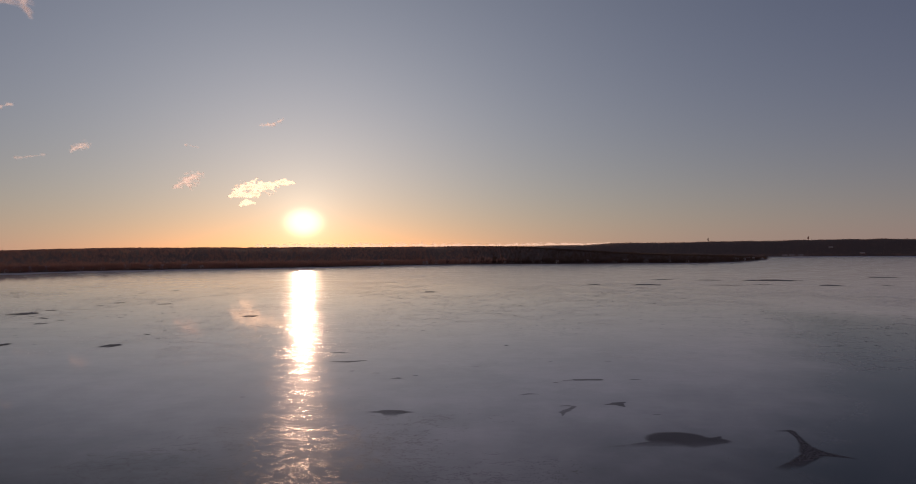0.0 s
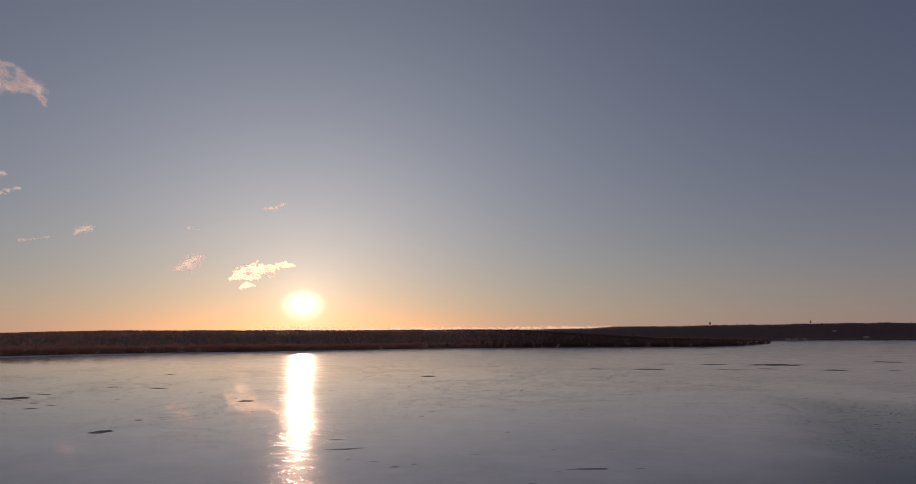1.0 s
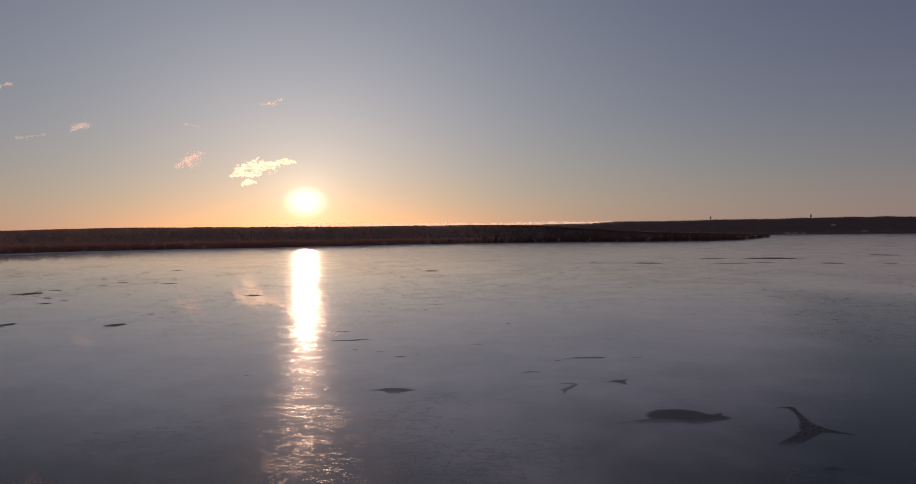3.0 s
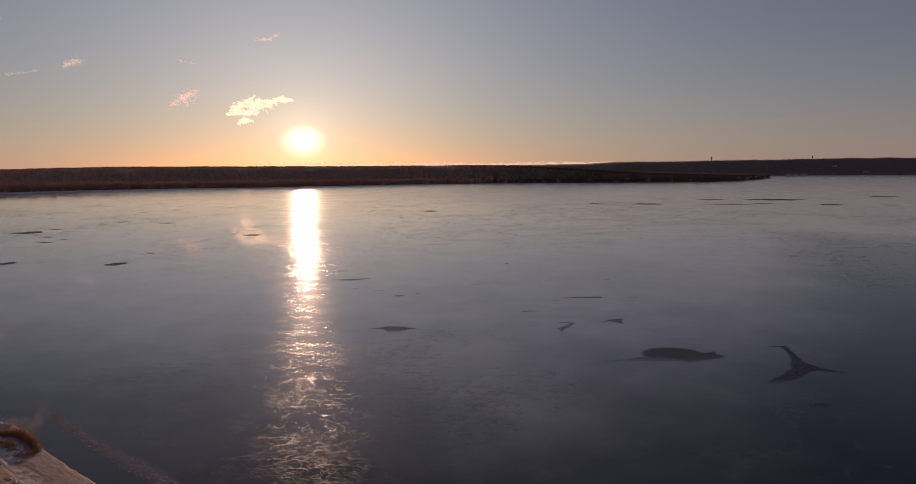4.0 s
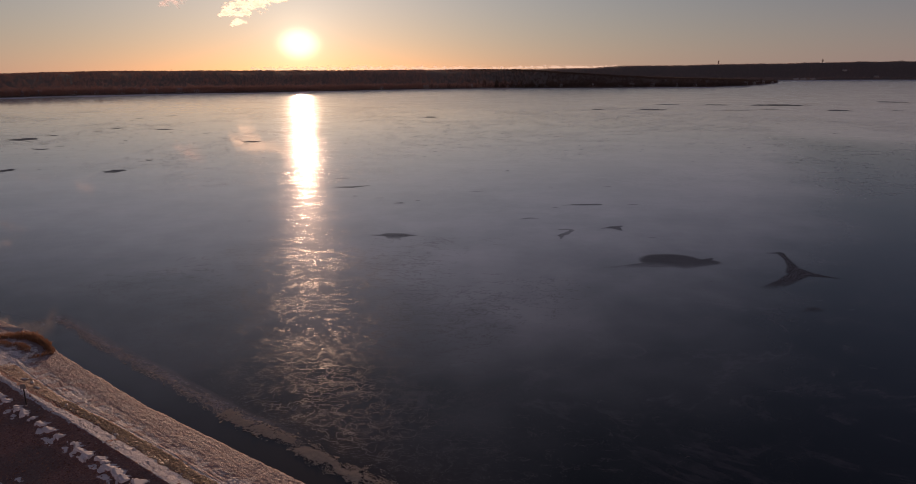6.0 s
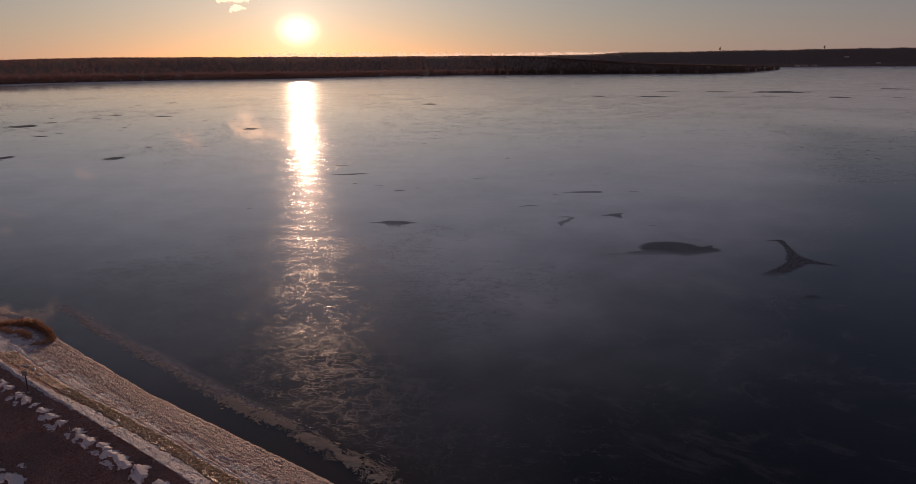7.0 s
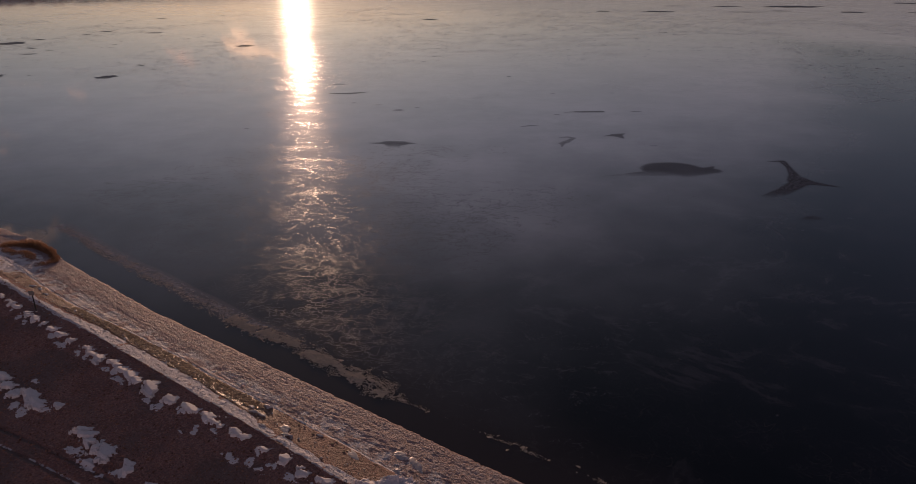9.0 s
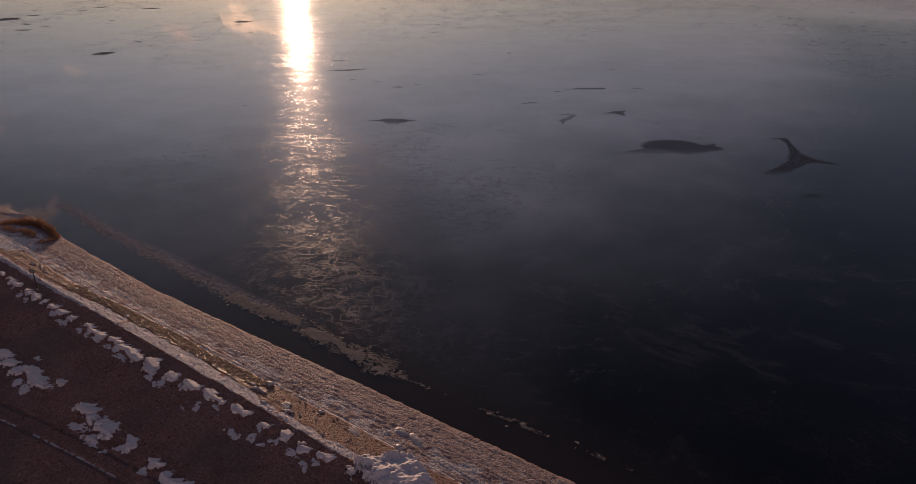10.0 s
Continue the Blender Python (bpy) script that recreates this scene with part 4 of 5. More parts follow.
# ------------------------------------------------------------------ clouds
def cloud(az, el, strokes, label, soft=0.3, grain=2.0, ragged=1.2, dist=4600, name="cloud", colour=(0.92, 0.92, 0.96), back=0.75, thick=0.3, core=0.0, cell=0.03):
    """A bank of vapour: rounded strokes in degrees about its middle, frayed by noise, with a front and a back that bulge where it is full."""
    u0, u1 = min(min(q[0], q[2]) - max(q[4:]) for q in strokes) - 0.3, max(max(q[0], q[2]) + max(q[4:]) for q in strokes) + 0.3
    v0, v1 = min(min(q[1], q[3]) - max(q[4:]) for q in strokes) - 0.2, max(max(q[1], q[3]) + max(q[4:]) for q in strokes) + 0.2
    u, v = np.arange(u0, u1, cell), np.arange(v0, v1, cell)
    U, V = np.meshgrid(u, v, indexing="ij")
    field = np.full(U.shape, -1e9)
    for a0, b0, a1, b1, r0, r1 in strokes:
        du, dv = a1 - a0, b1 - b0
        k = np.clip(((U - a0) * du + (V - b0) * dv) / (du * du + dv * dv + 1e-9), 0, 1)
        field = np.maximum(field, 1 - np.hypot(U - a0 - k * du, V - b0 - k * dv) / (r0 + (r1 - r0) * k))
    puff = fbm(U * grain + 0.4 * V * grain + az * 3, V * grain * 1.5 + el * 5, 6, 0.62) - 0.5
    field = np.clip(field, -1.5, 1) * 0.8 + 2.2 * ragged * puff
    cover = ease(field, 0.0, soft)
    dense = np.clip(core * ease(field, 0.3, 1.1) * ease(fbm(U * grain * 0.6 + 40 + az, V * grain * 0.9, 4), 0.35, 0.65), 0, 1)
    size = dist * math.tan(radians(1.0))
    bulge = 0.03 * size * np.sqrt(np.clip(field, 0, 1))
    faces = grid_faces(len(u), len(v))
    faces = faces[(cover.ravel()[faces] > 0).any(1)]
    used_v, inv = np.unique(faces, return_inverse=True)
    x, z, y = (U * size).ravel()[used_v], (V * size).ravel()[used_v], bulge.ravel()[used_v]
    verts = np.concatenate([np.stack([x, -y - 1.0, z], 1), np.stack([x, y + 1.0, z], 1)])
    f = inv.reshape(-1, 4)
    fade, deep = cover.ravel()[used_v], dense.ravel()[used_v]
    ob = mesh_ob(name, verts, np.concatenate([f, f[:, ::-1] + len(used_v)]), cloud_mat(name + "_vapour", colour, back, thick), smooth=True,
                 attrs={"cover": np.tile(fade, 2), "dense": np.tile(deep, 2)})
    r = dist * math.cos(radians(el))
    ob.matrix_world = pose(math.sin(radians(az)) * r, math.cos(radians(az)) * r, EYE + dist * math.sin(radians(el)), 0, 0, -az)
    ob.visible_shadow = False
    return tagged(ob, label, "cloud", "small clouds")


GOLD = dict(colour=(0.97, 0.98, 0.94), back=1.0, thick=0.85)
cloud(-16.3, 4.95, [(-2.3, -0.62, -0.3, -0.45, 0.22, 0.3), (-1.5, -0.1, -0.5, 0.12, 0.5, 0.55), (-0.5, 0.1, 0.7, 0.22, 0.5, 0.5), (0.7, 0.3, 1.7, 0.55, 0.42, 0.26), (1.7, 0.55, 2.6, 0.5, 0.22, 0.1)],
      "bright golden ragged cloud beside the sun", 0.3, 2.6, 1.0, core=0.35, **GOLD)
cloud(-17.4, 3.75, [(-0.45, -0.2, -0.1, 0.1, 0.16, 0.26), (-0.1, 0.05, 0.6, 0.0, 0.2, 0.1)], "small golden scrap of cloud", 0.3, 4.0, 1.0, cell=0.02, **GOLD)
cloud(-21.9, 5.4, [(-0.85, -0.5, 0.1, 0.0, 0.26, 0.62), (0.0, 0.05, 0.65, 0.4, 0.66, 0.5)], "small pink sunlit cloud", 1.0, 3.4, 0.9, thick=0.6)
cloud(-15.4, 10.25, [(-1.0, -0.25, -0.1, -0.1, 0.12, 0.2), (-0.1, -0.1, 0.75, 0.35, 0.2, 0.15)], "thin faint wisp of cloud", 1.3, 4.2, 1.2, thick=0.5, cell=0.02)
cloud(-21.7, 8.1, [(-0.4, 0.1, 0.0, 0.0, 0.12, 0.12), (0.0, 0.0, 0.55, -0.05, 0.12, 0.08)], "tiny faint wisp of cloud", 1.4, 5.0, 1.2, thick=0.4, cell=0.02)
cloud(-29.4, 7.55, [(-0.45, -0.2, 0.4, 0.2, 0.26, 0.34)], "small faint pink cloud", 1.2, 4.0, 0.9, thick=0.45, cell=0.02)
cloud(-34.8, 17.3, [(-3.0, 0.6, 0.4, 0.9, 1.0, 0.85), (0.3, 0.8, 1.7, 0.0, 0.85, 0.65), (-3.0, -0.6, -0.9, -0.8, 0.75, 0.55), (1.7, -0.2, 2.1, -1.0, 0.55, 0.25), (-0.8, -0.1, 0.9, 0.2, 0.6, 0.65)],
      "larger pinkish grey cloud", 1.5, 1.1, 0.85, back=0.6, thick=0.6, core=1.0)
cloud(-34.2, 9.95, [(-0.9, -0.4, 0.5, 0.25, 0.2, 0.15)], "faint pink wisp of cloud", 1.4, 4.0, 1.2, thick=0.32, cell=0.02)
cloud(-35.0, 11.05, [(-0.6, -0.1, 0.4, 0.1, 0.3, 0.25)], "faint pink wisp of cloud", 1.4, 3.0, 1.2, thick=0.36, cell=0.02)
cloud(-32.5, 6.65, [(-0.9, -0.2, 0.9, 0.2, 0.14, 0.12)], "long faint streak of cloud", 1.4, 3.0, 1.2, thick=0.25, cell=0.02)
cloud(-2.0, 0.4, [(-15.0, -0.18, -5.0, -0.1, 0.2, 0.25), (-5.0, -0.1, 5.0, -0.08, 0.25, 0.2), (5.0, -0.08, 15.0, 0.06, 0.2, 0.12)],
      "long low bank of sunlit cloud over the ridge", 0.9, 4.0, 1.0, dist=4850, name="cloud_bank", colour=(0.97, 0.97, 0.97), back=0.9, thick=0.36)


# ------------------------------------------------------------------ small things on the beach
def heap(name, s, d, half_s, half_d, tall, turn, seed, material, rough=0.5, n=40, rings=14, steep=0.0, flat=0.6):
    """A lump with a ragged rim: half-sizes in metres, a scarp on the inland side by steep, a flat crown by flat."""
    th = np.linspace(0, 2 * np.pi, n, endpoint=False)
    k = np.linspace(0, 1, rings)
    T, K = np.meshgrid(th, k, indexing="ij")
    rim = 1 + rough * 1.9 * (fbm(np.cos(T) * 1.6 + seed, np.sin(T) * 1.6 + seed * 0.7, 4) - 0.5) + rough * 0.9 * (fbm(np.cos(T) * 5 + seed, np.sin(T) * 5, 3) - 0.5)
    u, v = half_s * K * rim * np.cos(T), half_d * K * rim * np.sin(T)
    form = (1 - K ** (2 + 4 * flat)) * (1 + steep * v / max(half_d, 0.1))
    z = tall * form * (0.75 + 0.6 * (fbm(u * 3 / max(half_s, 0.3) + seed, v * 3 / max(half_d, 0.3), 4) - 0.35) + 0.5 * (fbm(u * 5 + seed, v * 5, 4) - 0.5) * min(1.0, half_s))
    z = np.maximum(z, -0.02) - 0.03 * (K > 0.99)
    c, w = math.cos(radians(turn)), math.sin(radians(turn))
    us, vs = u * c - v * w, u * w + v * c
    x = us * ALONG.x + vs * INLAND.x
    y = us * ALONG.y + vs * INLAND.y
    f = []
    for i in range(n):
        j = (i + 1) % n
        for r in range(rings - 1):
            a, b, c2, d2 = i * rings + r, i * rings + r + 1, j * rings + r + 1, j * rings + r
            f.append((a, c2, b) if r == 0 else (a, d2, c2, b))
    ob = mesh_ob(name, np.stack([x.ravel(), y.ravel(), z.ravel()], 1), f, material, smooth=True)
    px, py = beach_xy(s, d)
    ob.location = (px, py, beach_z(s, d))
    return ob


def snow_sheet(name, s, d, half_s, half_d, tall, turn, seed, fins=1, ragged=0.8, cell=0.055, scarp=0.5, relief=0.3, material=None):
    """Snow laid over the beach as its own sheet: thick along a crest line, torn at the rim where it dips under the sand."""
    nu, nv = int(3.0 * half_s / cell) + 2, int(3.0 * half_d / cell) + 2
    u, v = np.linspace(-1.5, 1.5, nu), np.linspace(-1.5, 1.5, nv)
    U, V = np.meshgrid(u, v, indexing="ij")
    a, b = U * half_s, V * half_d
    field = 1 - np.hypot(U / np.clip(0.8 + 0.35 * V, 0.25, 1.2), V)
    if fins > 1:
        field = np.full(U.shape, -9.0)
        for k in range(fins):
            cu, cv = -0.5 + 1.0 * k / (fins - 1), 0.3 * (math.sin(seed * 3 + k * 2.1))
            field = np.maximum(field, 1 - np.hypot(((U - cu) * 1.6 + 0.7 * (V - cv)) / np.clip(0.85 + 0.4 * V, 0.3, 1.3), (V - cv) * 1.2))
    field = field + ragged * (fbm(a * 1.1 + seed * 7, b * 1.1 + seed, 3) - 0.5) * 1.6 + ragged * 2.0 * (fbm(a * 3.4 + b * 1.3 + seed, b * 4.0 - a * 0.9 + seed * 5, 5, 0.68) - 0.5)
    field = np.where(np.maximum(np.abs(U), np.abs(V)) > 1.45, -0.5, field)
    body = np.clip(field, 0, 1)
    z = tall * np.minimum(body * 7.0, 1.0) ** 0.6 * (1 - scarp + scarp * np.clip((V + 0.95) / 1.3, 0, 1)) * (1 - relief + 2 * relief * fbm(a * 1.7 + seed, b * 1.7, 5, 0.45)) - 0.07 * (field < 0) + 0.012
    c, w = math.cos(radians(turn)), math.sin(radians(turn))
    us, vs = a * c - b * w, a * w + b * c
    ground_z = beach_parts(s + us, d + vs)[0]
    px, py = beach_xy(s, d)
    z0 = beach_z(s, d)
    verts = np.stack([(us * ALONG.x + vs * INLAND.x).ravel(), (us * ALONG.y + vs * INLAND.y).ravel(), (ground_z + z - z0).ravel()], 1)
    faces = grid_faces(nu, nv)[:, ::-1]
    faces = faces[(field.ravel()[faces] > -0.12).sum(1) >= 2]
    used_v, inv = np.unique(faces, return_inverse=True)
    ob = mesh_ob(name, verts[used_v], inv.reshape(-1, 4), material or SNOW, smooth=True)
    ob.location = (px, py, z0)
    return ob


rng = np.random.RandomState(11)
# drifts of wind-packed snow along two lines of the sand
ROW_1 = [(-29.5, 7.4, 0.8), (-27.4, 7.45, 0.9), (-26.0, 7.4, 0.7), (-23.7, 7.5, 1.0), (-22.2, 7.5, 0.8), (-20.6, 7.4, 0.6), (-19.1, 7.5, 0.9), (-17.3, 7.5, 0.9), (-15.5, 7.45, 0.9), (-13.1, 7.4, 0.9),
         (-12.0, 7.5, 0.7), (-10.8, 7.45, 1.0), (-9.0, 7.2, 1.0), (-7.9, 7.3, 0.8), (-6.5, 7.3, 1.0), (-5.4, 7.35, 0.7), (-3.6, 7.25, 1.25), (-1.1, 7.3, 1.1), (1.1, 7.0, 1.0), (3.5, 6.95, 1.35), (4.6, 7.0, 0.6), (6.5, 6.75, 1.1),
         (9.0, 6.8, 0.8), (10.8, 6.6, 1.15), (12.6, 6.75, 1.1), (14.5, 6.5, 1.1), (16.6, 6.5, 0.9)]
ROW_2 = [(-15.0, 13.2, 1.3), (-13.4, 13.3, 1.3), (-12.0, 13.4, 0.9), (-10.3, 13.1, 1.2), (-9.1, 13.1, 1.4), (-7.5, 12.3, 1.0), (-2.8, 12.7, 1.2), (-1.2, 12.95, 1.3), (0.3, 13.0, 1.4), (2.9, 12.75, 1.1),
         (5.9, 12.9, 1.1), (7.4, 13.1, 0.9), (8.7, 13.1, 1.5), (10.4, 13.2, 1.2)]
for row in (ROW_1, ROW_2):
    for i, (s, d, size) in enumerate(row):
        size = size * (1 - 0.22 * min(max((s + 2) / 12, 0), 1))
        o = snow_sheet("snow_drift", s, d, size * rng.uniform(0.54, 0.76), size * rng.uniform(0.40, 0.55), size * rng.uniform(0.15, 0.22), rng.uniform(-8, 30), i * 3.7 + d, 1 + (i + 1) % 3, 0.95, 0.04, 0.95, 0.12)
        tagged(o, "small ragged drift of wind-packed snow on brown sand", "snow drift", "snow drifts on the sand")
        if i % 5 != 1:
            a = snow_sheet("snow_patch", s - rng.uniform(0.0, 0.5), d + size * rng.uniform(0.6, 0.95), size * rng.uniform(0.45, 0.75), size * rng.uniform(0.2, 0.34), 0.025, rng.uniform(-15, 30),
                           i * 5.1 + 2, 1, 1.3, 0.05, 0.0)
            tagged(a, "thin flat patch of snow beside a drift", "snow", "snow patches on the sand")
for i, (s, d) in enumerate([(-6.4, 8.1), (-2.5, 8.3), (-1.4, 8.45), (2.6, 8.9), (3.4, 8.3), (7.4, 8.35), (9.0, 8.0), (10.2, 8.1), (12.3, 7.6), (-16.0, 8.3), (2.0, 14.1), (-12.3, 11.9), (8.2, 8.6), (13.6, 7.7)]):
    o = snow_sheet("snow_patch", s, d, rng.uniform(0.3, 0.6), rng.uniform(0.15, 0.28), 0.02, rng.uniform(-20, 30), i * 2.3, 1, 1.2, 0.06, 0.0)
    tagged(o, "thin flat patch of snow beside a drift", "snow", "snow patches on the sand")

pile = snow_sheet("snow_mound", 18.9, 4.85, 3.0, 1.5, 0.5, -8, 5.3, 1, 0.3, 0.05, -0.1, 0.5)
tagged(pile, "broad lumpy mound of crusted snow at the crest of the beach", "snow mound")
for i, (s, d, a, b, h) in enumerate([(5.2, 3.4, 0.38, 0.28, 0.3), (6.9, 5.3, 0.28, 0.22, 0.2), (8.2, 4.5, 0.7, 0.4, 0.16), (8.9, 4.9, 0.5, 0.2, 0.2), (16.2, 1.5, 0.8, 0.4, 0.2), (17.6, 1.6, 0.9, 0.3, 0.15),
                                     (17.2, 2.9, 0.5, 0.3, 0.22), (4.4, 4.2, 0.4, 0.2, 0.16), (4.9, 4.5, 0.45, 0.2, 0.16), (5.6, 4.4, 0.5, 0.2, 0.15), (14.0, 3.6, 0.8, 0.3, 0.1), (10.6, 3.4, 0.3, 0.15, 0.12),
                                     (-12.4, 4.5, 0.3, 0.2, 0.1), (-21, 4.6, 0.35, 0.2, 0.12), (-27, 4.6, 0.4, 0.2, 0.12), (-28.6, 4.4, 0.5, 0.2, 0.12), (-30.0, 4.5, 0.5, 0.25, 0.14)]):
    tagged(heap("ice_lump", s, d, a * 0.85, b * 0.85, h * (0.28 if a > 0.6 else 0.5), i * 23 % 60 - 30, 60 + i * 1.9, ICECHUNK, 0.7, 40, 12, 0.0, 0.7),
           "frozen lump of spray ice on the pebble line", "ice lump", "ice lumps on the beach")


def scatter(name, count, spot, size, material, label, seed, flat=0.7, category="stones"):
    """Many small angular stones in one mesh."""
    rng = np.random.RandomState(seed)
    bm = bmesh.new()
    bmesh.ops.create_icosphere(bm, subdivisions=1, radius=1)
    base = np.array([v.co[:] for v in bm.verts])
    faces = np.array([[v.index for v in f.verts] for f in bm.faces])
    bm.free()
    V, F = [], []
    s, d = spot(rng, count)
    z = beach_parts(s, d)[0]
    x, y = beach_xy(s, d)
    for i in range(count):
        r = size[0] * (size[1] / size[0]) ** (rng.rand() ** 2.2)
        p = base * (1 + rng.uniform(-0.45, 0.4, (len(base), 1))) * np.array([rng.uniform(0.8, 1.5), rng.uniform(0.7, 1.2), flat]) * r
        a = rng.rand() * 6.28
        V.append(np.stack([p[:, 0] * math.cos(a) - p[:, 1] * math.sin(a) + x[i], p[:, 0] * math.sin(a) + p[:, 1] * math.cos(a) + y[i], p[:, 2] + z[i] + r * 0.25], 1))
        F.append(faces + i * len(base))
    return tagged(mesh_ob(name, np.concatenate(V), np.concatenate(F), material), label, category, kind="stuff")


def pebble_spot(rng, n):
    s = np.where(rng.rand(n) < 0.93, rng.uniform(-22, 5, n), rng.uniform(-34, 20, n))
    return s, crease(s) + 0.15 + rng.rand(n) ** 1.2 * np.where(s > 6, 0.6, 1.0)


scatter("pebbles", 4200, pebble_spot, (0.025, 0.10), STONE, "golden frosted pebbles in a line along the beach", 8, 0.28)
scatter("ice_crumbs", 900, lambda r, n: (r.uniform(-34, 26, n), r.normal(5.2, 0.8, n)), (0.02, 0.08), ICECHUNK, "crumbs of frozen snow along the beach", 9, category="ice")
CLOD = woods_mat("frozen_sand_clods", (0.045, 0.02, 0.017), (0.52, 0.28, 0.21), 0.0)
scatter("sand_clods", 11000, lambda r, n: (r.uniform(-34, 22, n), 5.9 + r.rand(n) ** 0.85 * 13), (0.025, 0.09), CLOD, "small clods of frozen brown sand", 10, category="sand clods")



# ------------------------------------------------------------------ frost ridges on the ice: the outlines of frozen pancakes
def isolines(field, X, Y, level):
    """The short chords along which a field on a grid crosses a level."""
    v = field - level
    c = [v[:-1, :-1], v[1:, :-1], v[1:, 1:], v[:-1, 1:]]
    px = [X[:-1, :-1], X[1:, :-1], X[1:, 1:], X[:-1, 1:]]
    py = [Y[:-1, :-1], Y[1:, :-1], Y[1:, 1:], Y[:-1, 1:]]
    hit, qx, qy = [], [], []
    for k in range(4):
        a, b = c[k], c[(k + 1) % 4]
        hit.append((a > 0) != (b > 0))
        f = np.clip(a / np.where(np.abs(a - b) < 1e-9, 1e-9, a - b), 0, 1)
        qx.append(px[k] + f * (px[(k + 1) % 4] - px[k]))
        qy.append(py[k] + f * (py[(k + 1) % 4] - py[k]))
    hit, qx, qy = np.stack(hit, -1), np.stack(qx, -1), np.stack(qy, -1)
    ok = hit.sum(-1) == 2
    hit, qx, qy = hit[ok], qx[ok], qy[ok]
    i, j = hit.argmax(1), 3 - hit[:, ::-1].argmax(1)
    r = np.arange(len(i))
    return np.stack([qx[r, i], qy[r, i]], 1), np.stack([qx[r, j], qy[r, j]], 1)


def ribbons(name, P, Q, width, tilt, material, seed, swell=0.0):
    """Narrow facets along chords; their lean swells slowly from place to place and wavers a little."""
    rng = np.random.RandomState(seed)
    run = Q - P
    length = np.maximum(np.hypot(run[:, 0], run[:, 1]), 1e-6)
    side = np.stack([-run[:, 1], run[:, 0]], 1) / length[:, None] * width[:, None]
    lift = width * np.tan(np.clip(rng.normal(0, 1, len(P)) * tilt + swell * (fbm(P[:, 0] * 0.9, P[:, 1] * 0.9, 3) - 0.5), -0.7, 0.7))
    base = 0.006 + np.abs(lift)
    run = run * 0.08
    corners = [np.column_stack([P - run - side, base - lift]), np.column_stack([Q + run - side, base - lift]),
               np.column_stack([Q + run + side, base + lift]), np.column_stack([P - run + side, base + lift])]
    V = np.stack(corners, 1).reshape(-1, 3)
    return mesh_ob(name, V, np.arange(len(V)).reshape(-1, 4)[:, ::-1], material)


def frost_ridges(seed):
    rng = np.random.RandomState(seed)
    az = np.radians(np.arange(-34.0, 34.0, 0.1))
    r = np.geomspace(37.0, 290.0, 1000)
    A, R = np.meshgrid(az, r, indexing="ij")
    X, Y = np.sin(A) * R, np.cos(A) * R
    P, Q, W = [], [], []
    for fx, fy, ox, octaves, gain, level, thin in ((0.42, 0.5, 31, 6, 0.66, 0.5, 1.2), (0.55, 0.7, 77, 6, 0.66, 0.45, 0.9), (1.1, 1.4, 140, 5, 0.62, 0.5, 0.7)):
        p, q = isolines(fbm(X * fx + ox, Y * fy + 8, octaves, gain), X, Y, level)
        P.append(p)
        Q.append(q)
        W.append(np.full(len(p), thin))
    P, Q, W = np.concatenate(P), np.concatenate(Q), np.concatenate(W)
    m = (P + Q) / 2
    off = -((m[:, 0] - MID.x) * INLAND.x + (m[:, 1] - MID.y) * INLAND.y)
    far = np.hypot(m[:, 0], m[:, 1])
    # thinned to both sides, so the ridges crowd where the sun's glitter falls
    patchy = 0.5 + 0.7 * (fbm(m[:, 0] * 0.075 + 5, m[:, 1] * 0.075, 4, 0.6) - 0.5) - 0.34 * ease(m[:, 0], -8, 26) - 0.25 * ease(-m[:, 0], 36, 70) - 0.5 * ease(far, 85, 180) - 0.12 * (W < 0.9)
    keep = (off > 5.0 + 2 * rng.rand(len(m))) & (patchy + 0.45 * (fbm(m[:, 0] * 0.8, m[:, 1] * 1.4 + 9, 3) - 0.5) > 0.31 + 0.12 * rng.rand(len(m)))
    P, Q, W = P[keep], Q[keep], W[keep]
    # near ridges widened below the sun: a brighter glitter path built into their shape
    width = 0.00024 * np.hypot(P[:, 0], P[:, 1]) * (1 + 1.2 * ease(np.hypot(P[:, 0], P[:, 1]), 100, 60) * hump(np.degrees(np.arctan2(P[:, 0], P[:, 1])), -11.5, 5.5)) * W * (0.55 + 0.9 * fbm(P[:, 0] * 1.3 + 60, P[:, 1] * 1.3, 3))
    calm = 0.25 + 0.75 * ease(np.hypot(P[:, 0], P[:, 1]), 120, 60)
    return ribbons("frost_ridges", P, Q, width, 0.015, RIME, seed, 0.2 * calm)


